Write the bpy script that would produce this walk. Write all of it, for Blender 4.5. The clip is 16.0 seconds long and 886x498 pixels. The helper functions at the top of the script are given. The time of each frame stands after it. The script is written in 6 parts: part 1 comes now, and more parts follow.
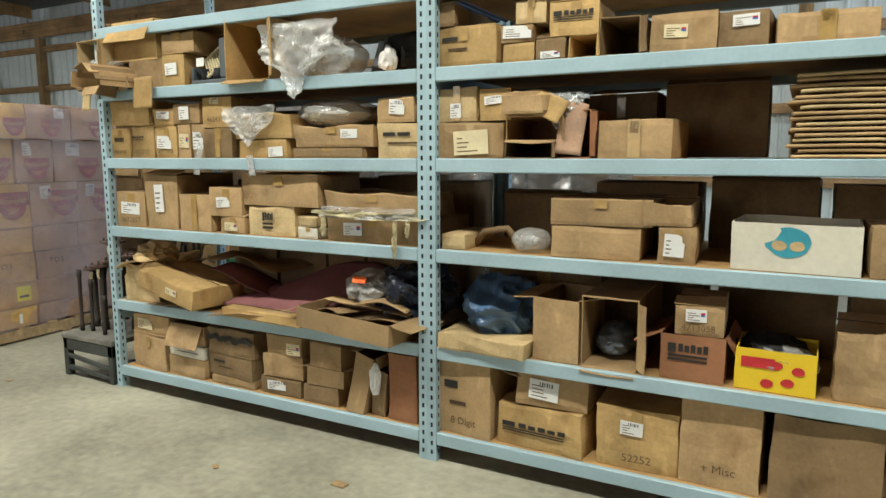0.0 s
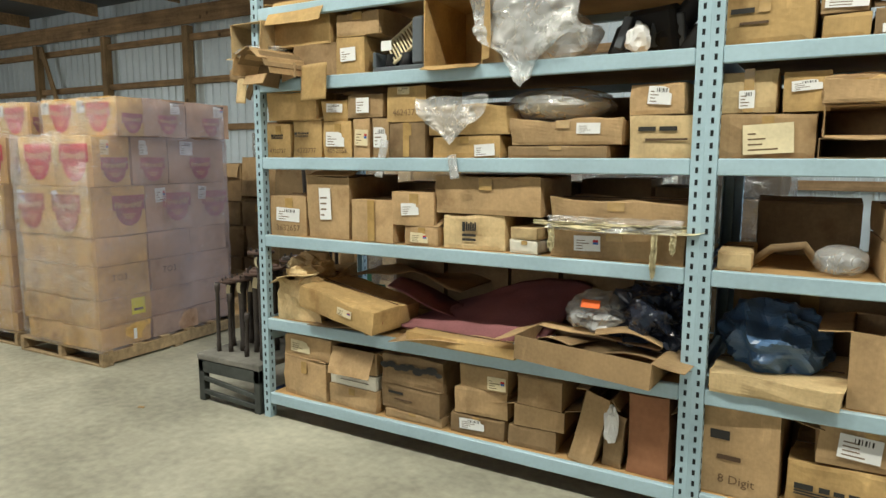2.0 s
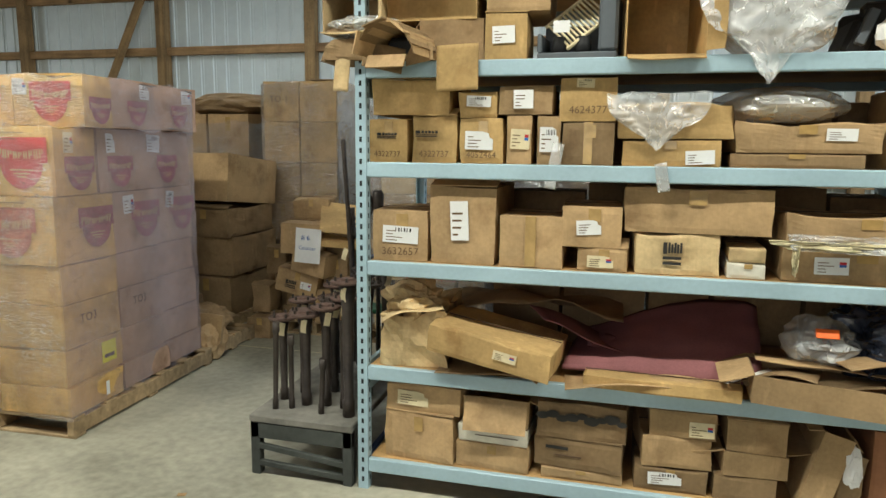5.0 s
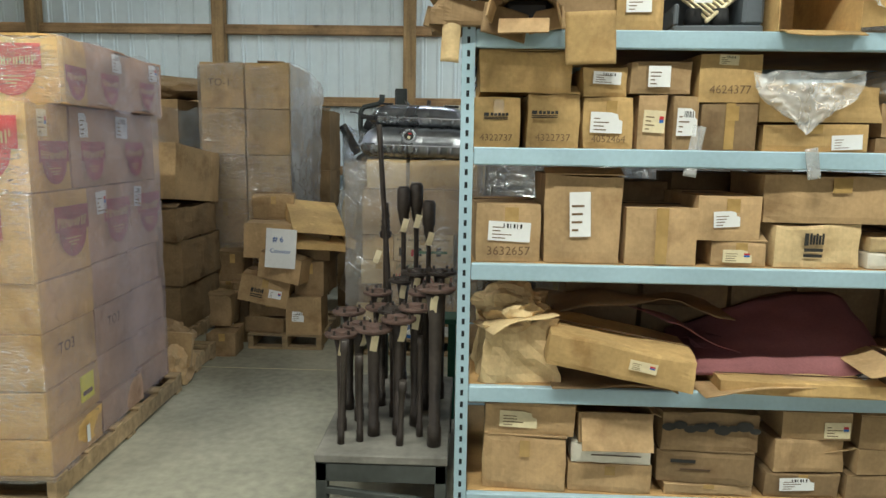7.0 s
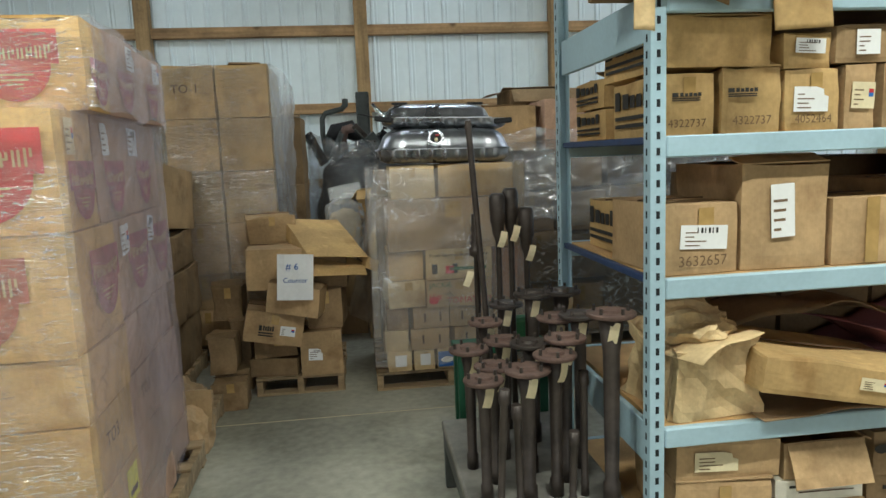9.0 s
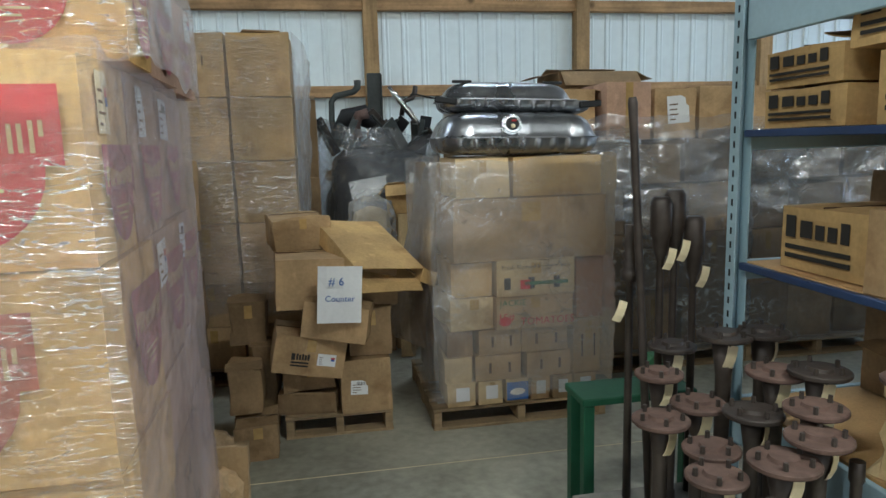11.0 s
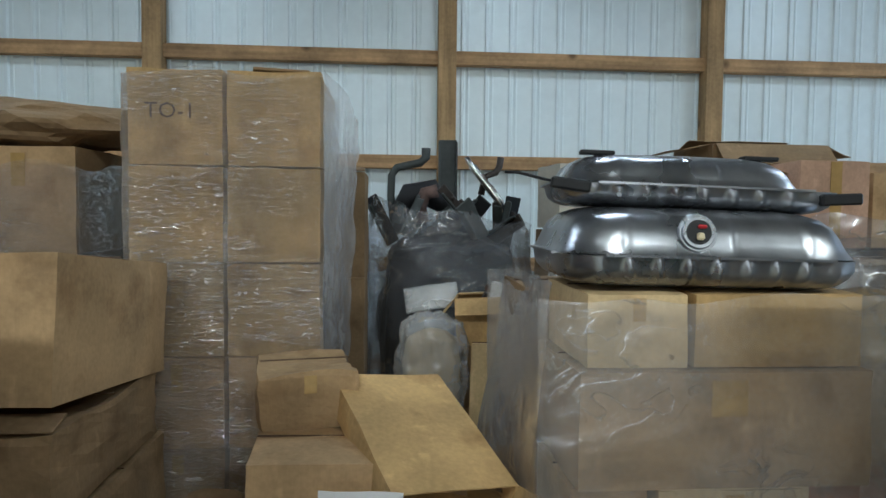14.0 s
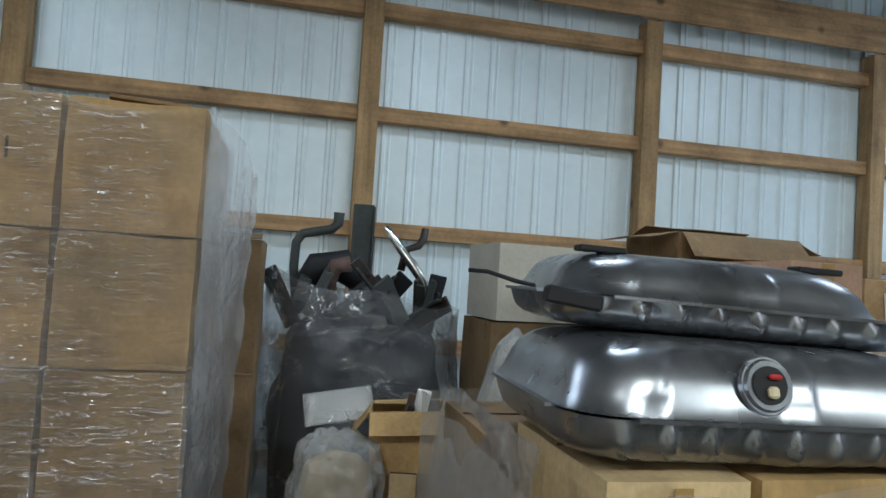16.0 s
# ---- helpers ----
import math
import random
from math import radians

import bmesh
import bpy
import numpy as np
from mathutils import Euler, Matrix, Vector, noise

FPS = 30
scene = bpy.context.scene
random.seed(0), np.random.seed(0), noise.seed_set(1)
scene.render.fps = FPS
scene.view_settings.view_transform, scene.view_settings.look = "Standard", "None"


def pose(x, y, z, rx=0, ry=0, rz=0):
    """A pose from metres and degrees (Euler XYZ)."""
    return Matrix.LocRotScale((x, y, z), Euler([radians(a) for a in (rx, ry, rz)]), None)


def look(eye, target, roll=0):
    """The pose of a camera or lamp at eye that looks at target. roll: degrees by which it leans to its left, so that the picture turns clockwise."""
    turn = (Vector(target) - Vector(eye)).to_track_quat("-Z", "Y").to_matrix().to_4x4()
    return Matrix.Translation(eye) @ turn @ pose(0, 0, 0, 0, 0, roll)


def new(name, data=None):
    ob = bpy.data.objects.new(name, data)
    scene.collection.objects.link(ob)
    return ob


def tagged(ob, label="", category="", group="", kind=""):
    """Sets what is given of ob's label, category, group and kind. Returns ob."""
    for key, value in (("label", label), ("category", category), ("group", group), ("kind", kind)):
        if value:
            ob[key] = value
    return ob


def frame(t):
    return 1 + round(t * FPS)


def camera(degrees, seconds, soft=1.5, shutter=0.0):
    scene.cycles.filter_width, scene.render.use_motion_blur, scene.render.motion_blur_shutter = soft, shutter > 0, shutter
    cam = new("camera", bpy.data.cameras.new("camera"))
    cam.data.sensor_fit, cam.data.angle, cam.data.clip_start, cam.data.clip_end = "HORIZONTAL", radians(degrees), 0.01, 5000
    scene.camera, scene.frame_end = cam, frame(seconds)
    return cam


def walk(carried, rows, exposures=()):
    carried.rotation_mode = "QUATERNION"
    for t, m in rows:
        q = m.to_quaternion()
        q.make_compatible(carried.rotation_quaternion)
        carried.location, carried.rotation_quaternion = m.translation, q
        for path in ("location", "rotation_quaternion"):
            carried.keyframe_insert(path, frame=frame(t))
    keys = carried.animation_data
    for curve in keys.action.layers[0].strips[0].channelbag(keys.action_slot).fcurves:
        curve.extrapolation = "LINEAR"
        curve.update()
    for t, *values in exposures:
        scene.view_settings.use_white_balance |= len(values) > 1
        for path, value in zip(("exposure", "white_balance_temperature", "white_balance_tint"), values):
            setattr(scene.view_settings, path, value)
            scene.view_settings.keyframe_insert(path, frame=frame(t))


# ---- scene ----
cam = camera(66.7, 16.0)
PATH = [
    (0, (0.051, 0.175, 1.643), (-0.875, 1.926, 1.366), -0.1),
    (0.5, (-0.23, 0.197, 1.637), (-1.229, 1.905, 1.348), 0.0),
    (1, (-0.549, 0.174, 1.608), (-1.549, 1.883, 1.324), 0.0),
    (1.5, (-0.863, 0.205, 1.614), (-1.832, 1.929, 1.319), 0.2),
    (2, (-1.174, 0.224, 1.628), (-2.165, 1.94, 1.358), 0.1),
    (2.5, (-1.505, 0.166, 1.618), (-2.407, 1.936, 1.392), 0.6),
    (3, (-1.788, 0.188, 1.616), (-2.593, 2.007, 1.408), 0.9),
    (3.5, (-2.06, 0.215, 1.633), (-2.788, 2.065, 1.413), 0.7),
    (4, (-2.39, 0.155, 1.65), (-2.997, 2.046, 1.414), 0.6),
    (4.5, (-2.696, 0.162, 1.628), (-3.197, 2.085, 1.399), 0.9),
    (5, (-3.012, 0.236, 1.693), (-3.503, 2.152, 1.396), 0.6),
    (7.5, (-4.41, 0.648, 1.605), (-4.396, 2.627, 1.318), -0.1),
    (8, (-4.638, 0.831, 1.602), (-4.592, 2.815, 1.358), -1.8),
    (10.3, (-5.639, 1.637, 1.592), (-5.196, 3.559, 1.259), -0.9),
    (10.5, (-5.672, 1.753, 1.593), (-5.248, 3.679, 1.259), -0.9),
    (11, (-5.632, 2.04, 1.606), (-5.287, 3.985, 1.298), -1.6),
    (11.5, (-5.626, 2.308, 1.614), (-5.345, 4.266, 1.319), -2.1),
    (12, (-5.638, 2.629, 1.655), (-5.372, 4.6, 1.437), -1.8),
    (12.5, (-5.551, 2.907, 1.67), (-5.32, 4.883, 1.46), -0.6),
    (13, (-5.501, 3.187, 1.687), (-5.319, 5.17, 1.501), 0.5),
    (13.5, (-5.528, 3.458, 1.723), (-5.369, 5.447, 1.588), 0.7),
    (14, (-5.478, 3.719, 1.747), (-5.329, 5.711, 1.644), 0.6),
    (14.5, (-5.449, 3.953, 1.799), (-5.377, 5.951, 1.749), 1.5),
    (15, (-5.515, 4.163, 1.845), (-5.38, 6.158, 1.873), 2.3),
    (15.5, (-5.512, 4.34, 1.852), (-5.204, 6.315, 1.89), 2.9),
    (16, (-5.491, 4.472, 1.867), (-5.064, 6.424, 1.953), 3.5),
]
walk(cam, [(t, look(eye, target, roll)) for t, eye, target, roll in PATH],
     exposures=[(0, -0.17, 6450, 11), (5, -0.13, 6400, 10), (8, -0.14, 6100, 8), (10.5, 0.0, 5900, 9), (11.5, 0.0, 5650, 10), (12.5, -0.05, 5550, 9), (14.5, -0.06, 5600, 9), (16, -0.06, 5600, 10)])

# ---- world and light: fill lamps in added door openings out of view, overhead strips ----
world = bpy.data.worlds.new("world")
scene.world = world
world.use_nodes = True
wn = world.node_tree
sky = wn.nodes.new("ShaderNodeTexSky")
sky.sky_type, sky.sun_disc = "NISHITA", False
sky.sun_elevation, sky.sun_rotation = radians(38), radians(200)
wn.links.new(sky.outputs[0], wn.nodes["Background"].inputs[0])
wn.nodes["Background"].inputs[1].default_value = 0.12


def area(name, eye, target, w, h, power, colour):
    d = bpy.data.lights.new(name, "AREA")
    d.shape, d.size, d.size_y, d.energy, d.color = "RECTANGLE", w, h, power, colour
    o = new(name, d)
    o.matrix_world = look(eye, target)
    return o


sun = bpy.data.lights.new("sun", "SUN")
sun.energy, sun.angle, sun.color = 2.5, radians(0.5), (1, 0.95, 0.88)
new("sun", sun).matrix_world = look((0, 0, 0), (0.3, -1.0, -0.8))
# added fill lamps, one in each unseen opening; the east one tints the wall blue
area("unseen_door_fill", (-5.0, -6.9, 2.6), (-5.0, 3, 1.6), 5.0, 3.0, 80, (1.0, 0.98, 0.90))
area("unseen_side_fill", (-21.8, 2.0, 2.4), (-5, 4, 1.5), 5.0, 4.0, 180, (0.90, 0.97, 1.0))
area("unseen_east_fill", (6.8, 7.2, 2.6), (-5, 8.5, 2.2), 4.5, 4.0, 330, (0.70, 0.85, 1.0))
# overhead row out of view; the last lamp is added to brighten bay two
for x in (-11.0, -7.4, -4.0, -0.6, 2.8):
    area("unseen_strip_light", (x, 1.35, 4.62), (x, 1.4, 0), 1.2, 0.14, 145, (1.0, 1.0, 0.86))
# cool back row, added out of view to brighten the wall and tall stack
for x in (-8.0, -4.2, -0.6):
    area("unseen_strip_light", (x, 7.5, 4.62), (x, 7.6, 0), 1.2, 0.14, 38, (0.88, 0.97, 1.0))

# ---- materials ----


def material(name, colour, rough=0.8, metal=0.0, vary=0.15, grain=40.0, big=3.0, bump=0.15, random_hue=0.0, spec=0.3):
    m = bpy.data.materials.new(name)
    m.use_nodes = True
    n, l = m.node_tree.nodes, m.node_tree.links
    b = n["Principled BSDF"]
    tc = n.new("ShaderNodeTexCoord")
    fine, coarse = n.new("ShaderNodeTexNoise"), n.new("ShaderNodeTexNoise")
    for t, sc, de in ((fine, grain, 6), (coarse, big, 4)):
        t.inputs["Scale"].default_value, t.inputs["Detail"].default_value = sc, de
        l.new(tc.outputs["Object"], t.inputs["Vector"])
    add = n.new("ShaderNodeMath")
    add.operation = "MULTIPLY_ADD"
    l.new(fine.outputs[0], add.inputs[0])
    add.inputs[1].default_value = 0.4
    l.new(coarse.outputs[0], add.inputs[2])
    ramp = n.new("ShaderNodeMapRange")
    l.new(add.outputs[0], ramp.inputs["Value"])
    ramp.inputs["From Min"].default_value, ramp.inputs["From Max"].default_value = 0.45, 0.95
    ramp.inputs["To Min"].default_value, ramp.inputs["To Max"].default_value = 1 - vary * 1.6, 1 + vary
    hsv = n.new("ShaderNodeHueSaturation")
    hsv.inputs["Color"].default_value = (*colour, 1)
    if random_hue:
        info, mul = n.new("ShaderNodeObjectInfo"), n.new("ShaderNodeMapRange")
        l.new(info.outputs["Random"], mul.inputs["Value"])
        mul.inputs["To Min"].default_value, mul.inputs["To Max"].default_value = 1 - random_hue, 1 + random_hue
        pr = n.new("ShaderNodeMath")
        pr.operation = "MULTIPLY"
        l.new(ramp.outputs[0], pr.inputs[0])
        l.new(mul.outputs[0], pr.inputs[1])
        l.new(pr.outputs[0], hsv.inputs["Value"])
    else:
        l.new(ramp.outputs[0], hsv.inputs["Value"])
    l.new(hsv.outputs[0], b.inputs["Base Color"])
    rr = n.new("ShaderNodeMapRange")
    l.new(coarse.outputs[0], rr.inputs["Value"])
    rr.inputs["To Min"].default_value, rr.inputs["To Max"].default_value = max(0.05, rough - 0.15), min(1, rough + 0.12)
    l.new(rr.outputs[0], b.inputs["Roughness"])
    b.inputs["Metallic"].default_value = metal
    b.inputs["Specular IOR Level"].default_value = spec
    if bump:
        bp = n.new("ShaderNodeBump")
        bp.inputs["Strength"].default_value, bp.inputs["Distance"].default_value = bump, 0.01
        l.new(add.outputs[0], bp.inputs["Height"])
        l.new(bp.outputs[0], b.inputs["Normal"])
    return m


def wood(name, colour, axis=2):
    """Sawn softwood with stretched grain and dark knots."""
    m = material(name, colour, 0.8, 0, 0.25, 30, 2.5, 0.2)
    n, l = m.node_tree.nodes, m.node_tree.links
    tc, mp = n.new("ShaderNodeTexCoord"), n.new("ShaderNodeMapping")
    sc = [14.0, 14.0, 14.0]
    sc[axis] = 0.8
    mp.inputs["Scale"].default_value = sc
    l.new(tc.outputs["Object"], mp.inputs[0])
    g = n.new("ShaderNodeTexNoise")
    g.inputs["Scale"].default_value, g.inputs["Detail"].default_value = 1.5, 5
    l.new(mp.outputs[0], g.inputs["Vector"])
    vor = n.new("ShaderNodeTexVoronoi")
    vor.inputs["Scale"].default_value = 2.2
    l.new(tc.outputs["Object"], vor.inputs["Vector"])
    kn = n.new("ShaderNodeMapRange")
    l.new(vor.outputs["Distance"], kn.inputs["Value"])
    kn.inputs["From Min"].default_value, kn.inputs["From Max"].default_value = 0.05, 0.13
    kn.inputs["To Min"].default_value = 0.35
    gr = n.new("ShaderNodeMapRange")
    l.new(g.outputs[0], gr.inputs["Value"])
    gr.inputs["From Min"].default_value, gr.inputs["From Max"].default_value = 0.3, 0.7
    gr.inputs["To Min"].default_value, gr.inputs["To Max"].default_value = 0.65, 1.15
    mu = n.new("ShaderNodeMath")
    mu.operation = "MULTIPLY"
    l.new(gr.outputs[0], mu.inputs[0])
    l.new(kn.outputs[0], mu.inputs[1])
    b = n["Principled BSDF"]
    mix = n.new("ShaderNodeMix")
    mix.data_type, mix.blend_type = "RGBA", "MULTIPLY"
    mix.inputs["Factor"].default_value = 1
    l.new(b.inputs["Base Color"].links[0].from_socket, mix.inputs["A"])
    l.new(mu.outputs[0], mix.inputs["B"])
    l.new(mix.outputs["Result"], b.inputs["Base Color"])
    return m


def film(name, tint, low, high, rough=0.12, scale=9.0, stretch=(1, 1, 4), gloss=0.05, folds=0.6):
    """Wrinkled clear plastic film: clear between folds, glossy and milky on them."""
    m = bpy.data.materials.new(name)
    m.use_nodes = True
    n, l = m.node_tree.nodes, m.node_tree.links
    n.remove(n["Principled BSDF"])
    tc, mp = n.new("ShaderNodeTexCoord"), n.new("ShaderNodeMapping")
    mp.inputs["Scale"].default_value = stretch
    l.new(tc.outputs["Object"], mp.inputs[0])
    w = n.new("ShaderNodeTexNoise")
    w.inputs["Scale"].default_value, w.inputs["Detail"].default_value, w.inputs["Distortion"].default_value = scale, 8, 1.2
    l.new(mp.outputs[0], w.inputs["Vector"])
    w2 = n.new("ShaderNodeTexNoise")
    w2.inputs["Scale"].default_value, w2.inputs["Detail"].default_value = 2.2, 3
    l.new(tc.outputs["Object"], w2.inputs["Vector"])
    bp = n.new("ShaderNodeBump")
    bp.inputs["Strength"].default_value, bp.inputs["Distance"].default_value = 0.7, 0.03
    l.new(w.outputs[0], bp.inputs["Height"])
    gl, df, tr = n.new("ShaderNodeBsdfGlossy"), n.new("ShaderNodeBsdfDiffuse"), n.new("ShaderNodeBsdfTransparent")
    gl.inputs["Roughness"].default_value = rough
    gl.inputs["Color"].default_value = (0.9, 0.9, 0.9, 1)
    df.inputs["Color"].default_value = (*tint, 1)
    l.new(bp.outputs[0], gl.inputs["Normal"])
    body, out = n.new("ShaderNodeMixShader"), n.new("ShaderNodeMixShader")
    fr, mg = n.new("ShaderNodeFresnel"), n.new("ShaderNodeMath")
    fr.inputs["IOR"].default_value = 1.35
    l.new(bp.outputs[0], fr.inputs["Normal"])
    mg.operation = "MULTIPLY_ADD"
    # thin glossy folds gathered in patches
    sub, ab, rd, pt, fo, ad = (n.new("ShaderNodeMath"), n.new("ShaderNodeMath"), n.new("ShaderNodeMapRange"), n.new("ShaderNodeMapRange"), n.new("ShaderNodeMath"), n.new("ShaderNodeMath"))
    sub.operation, ab.operation, fo.operation, ad.operation = "SUBTRACT", "ABSOLUTE", "MULTIPLY", "ADD"
    l.new(w.outputs[0], sub.inputs[0])
    sub.inputs[1].default_value = 0.5
    l.new(sub.outputs[0], ab.inputs[0])
    l.new(ab.outputs[0], rd.inputs["Value"])
    rd.inputs["From Min"].default_value, rd.inputs["From Max"].default_value = 0.0, 0.024
    rd.inputs["To Min"].default_value, rd.inputs["To Max"].default_value = 1.0, 0.0
    l.new(w2.outputs[0], pt.inputs["Value"])
    pt.inputs["From Min"].default_value, pt.inputs["From Max"].default_value = 0.47, 0.58
    pt.inputs["To Max"].default_value = folds
    l.new(rd.outputs[0], fo.inputs[0])
    l.new(pt.outputs[0], fo.inputs[1])
    l.new(fr.outputs[0], mg.inputs[0])
    mg.inputs[1].default_value, mg.inputs[2].default_value = 0.7, gloss
    l.new(mg.outputs[0], ad.inputs[0])
    l.new(fo.outputs[0], ad.inputs[1])
    l.new(ad.outputs[0], body.inputs[0])
    mr = n.new("ShaderNodeMapRange")
    l.new(w2.outputs[0], mr.inputs["Value"])
    mr.inputs["From Min"].default_value, mr.inputs["From Max"].default_value = 0.3, 0.7
    mr.inputs["To Min"].default_value, mr.inputs["To Max"].default_value = low, high
    l.new(mr.outputs[0], out.inputs[0])
    l.new(tr.outputs[0], out.inputs[1])
    l.new(df.outputs[0], out.inputs[2])
    l.new(out.outputs[0], body.inputs[1])
    l.new(gl.outputs[0], body.inputs[2])
    l.new(body.outputs[0], n["Material Output"].inputs[0])
    return m


def worn_card(name, colour, hue):
    """Corrugated board: flute lines, pale scuffs, dark smudges."""
    m = material(name, colour, 0.85, 0, 0.2, 60, 4, 0.12, random_hue=hue)
    n, l = m.node_tree.nodes, m.node_tree.links
    b = n["Principled BSDF"]
    tc, info, ofs = n.new("ShaderNodeTexCoord"), n.new("ShaderNodeObjectInfo"), n.new("ShaderNodeVectorMath")
    ofs.operation = "MULTIPLY_ADD"
    ofs.inputs[1].default_value = (1, 1, 1)
    l.new(tc.outputs["Object"], ofs.inputs[0])
    sh = n.new("ShaderNodeMath")
    sh.operation = "MULTIPLY"
    sh.inputs[1].default_value = 37.0
    l.new(info.outputs["Random"], sh.inputs[0])
    l.new(sh.outputs[0], ofs.inputs[2])
    last = b.inputs["Base Color"].links[0].from_socket
    for scale, squash, lo, hi, tone, most in ((5.0, (1, 1, 1), 0.56, 0.72, (0.45, 0.36, 0.28), 0.6), (16.0, (1, 1, 0.3), 0.62, 0.74, (1.5, 1.5, 1.55), 0.5), (260.0, (1, 1, 0.01), 0.35, 0.7, (0.95, 0.945, 0.94), 1.0)):
        mp, t, k, mix = n.new("ShaderNodeMapping"), n.new("ShaderNodeTexNoise"), n.new("ShaderNodeMapRange"), n.new("ShaderNodeMix")
        mp.inputs["Scale"].default_value = squash
        t.inputs["Scale"].default_value, t.inputs["Detail"].default_value = scale, 5
        l.new(ofs.outputs[0], mp.inputs[0])
        l.new(mp.outputs[0], t.inputs["Vector"])
        l.new(t.outputs[0], k.inputs["Value"])
        k.inputs["From Min"].default_value, k.inputs["From Max"].default_value, k.inputs["To Max"].default_value = lo, hi, most
        mix.data_type, mix.blend_type = "RGBA", "MULTIPLY"
        l.new(k.outputs[0], mix.inputs["Factor"])
        l.new(last, mix.inputs["A"])
        mix.inputs["B"].default_value = (*tone, 1)
        last = mix.outputs["Result"]
    l.new(last, b.inputs["Base Color"])
    return m


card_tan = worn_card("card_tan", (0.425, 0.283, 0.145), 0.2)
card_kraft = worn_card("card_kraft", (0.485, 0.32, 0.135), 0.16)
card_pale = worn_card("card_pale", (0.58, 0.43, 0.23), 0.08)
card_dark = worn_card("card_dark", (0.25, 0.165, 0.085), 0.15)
card_red = material("card_red", (0.33, 0.15, 0.075), 0.85, 0, 0.15, 50, 3, 0.1)
card_white = material("card_white", (0.66, 0.62, 0.52), 0.75, 0, 0.12, 50, 2, 0.06)
card_yellow = material("card_yellow", (0.80, 0.55, 0.03), 0.5, 0, 0.06, 50, 3, 0.03)
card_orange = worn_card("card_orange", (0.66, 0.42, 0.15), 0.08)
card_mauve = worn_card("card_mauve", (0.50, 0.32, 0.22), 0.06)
paper_white = material("paper_white", (0.75, 0.75, 0.74), 0.7, 0, 0.05, 60, 4, 0.03)
paper_cream = material("paper_cream", (0.72, 0.62, 0.40), 0.7, 0, 0.12, 60, 6, 0.05)
label_yellow = material("label_yellow", (0.85, 0.80, 0.03), 0.5, 0, 0.04)
ink_black = material("ink_black", (0.03, 0.028, 0.025), 0.7, 0, 0.1)
ink_faint = material("ink_faint", (0.17, 0.105, 0.055), 0.85, 0, 0.25)
ink_brown = material("ink_brown", (0.10, 0.06, 0.035), 0.8, 0, 0.2)
# emblem red with the haze of the side film put into the ink
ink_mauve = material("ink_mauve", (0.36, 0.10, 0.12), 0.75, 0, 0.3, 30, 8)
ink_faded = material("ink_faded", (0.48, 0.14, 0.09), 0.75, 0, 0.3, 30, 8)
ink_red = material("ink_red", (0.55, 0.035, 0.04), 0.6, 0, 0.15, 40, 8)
ink_blue = material("ink_blue", (0.03, 0.13, 0.42), 0.6, 0, 0.1)
ink_teal = material("ink_teal", (0.05, 0.32, 0.42), 0.6, 0, 0.15)
ink_green = material("ink_green", (0.05, 0.16, 0.07), 0.7, 0, 0.1)
ink_orange = material("ink_orange", (0.9, 0.16, 0.03), 0.5, 0, 0.05)
ink_cream = material("ink_cream", (0.62, 0.42, 0.22), 0.7, 0, 0.1)
tape_clear = material("tape_clear", (0.42, 0.27, 0.10), 0.2, 0, 0.15, 30, 8, 0.15, spec=0.6)
tape_old = material("tape_old", (0.60, 0.53, 0.33), 0.35, 0, 0.3, 30, 14, 0.4)
steel_blue = material("steel_blue", (0.36, 0.50, 0.57), 0.45, 0.0, 0.10, 50, 2.5, 0.05, spec=0.5)
steel_navy = material("steel_navy", (0.03, 0.055, 0.13), 0.5, 0, 0.2)
slot_black = material("slot_black", (0.015, 0.018, 0.02), 0.9, 0, 0.1)
steel_dark = material("steel_dark", (0.055, 0.043, 0.036), 0.5, 0.35, 0.35, 40, 6, 0.3, spec=0.5)
rust = material("rust", (0.125, 0.078, 0.062), 0.75, 0.15, 0.4, 40, 6, 0.4)
bench_top = material("bench_top", (0.20, 0.19, 0.165), 0.8, 0, 0.35, 20, 4, 0.2)
paint_black = material("paint_black", (0.06, 0.066, 0.06), 0.6, 0, 0.3, 25, 3, 0.2)
paint_green = material("paint_green", (0.018, 0.085, 0.045), 0.5, 0, 0.2, 25, 3, 0.1)
galvanised = material("galvanised", (0.36, 0.375, 0.40), 0.30, 0.9, 0.3, 14, 4, 0.08, spec=0.5)
chrome = material("chrome", (0.7, 0.68, 0.64), 0.25, 1.0, 0.15, 25, 6, 0.1)
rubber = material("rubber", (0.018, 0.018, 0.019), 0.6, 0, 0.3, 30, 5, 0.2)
maroon = material("maroon", (0.25, 0.10, 0.105), 0.95, 0, 0.18, 90, 3, 0.3)
grey_plastic = material("grey_plastic", (0.10, 0.115, 0.13), 0.5, 0, 0.1)
bag_black = material("bag_black", (0.02, 0.025, 0.04), 0.25, 0, 0.2, 20, 6, 0.5, spec=0.6)
bag_blue = material("bag_blue", (0.08, 0.16, 0.30), 0.35, 0, 0.2, 20, 6, 0.4, spec=0.5)
chip_board = material("chip_board", (0.50, 0.31, 0.13), 0.85, 0, 0.2, 120, 4, 0.15)
concrete = material("concrete", (0.385, 0.37, 0.29), 0.5, 0, 0.34, 18, 1.1, 0.05, spec=0.35)
wall_metal = material("wall_metal", (0.76, 0.84, 0.85), 0.4, 0.1, 0.06, 12, 1.2, 0.03, spec=0.5)
roof_metal = material("roof_metal", (0.13, 0.13, 0.125), 0.6, 0.1, 0.1, 12, 1.2, 0.03)
wood_stud = wood("wood_stud", (0.40, 0.255, 0.12), 2)
wood_girt = wood("wood_girt", (0.46, 0.28, 0.135), 0)
wood_pallet = wood("wood_pallet", (0.38, 0.27, 0.15), 0)
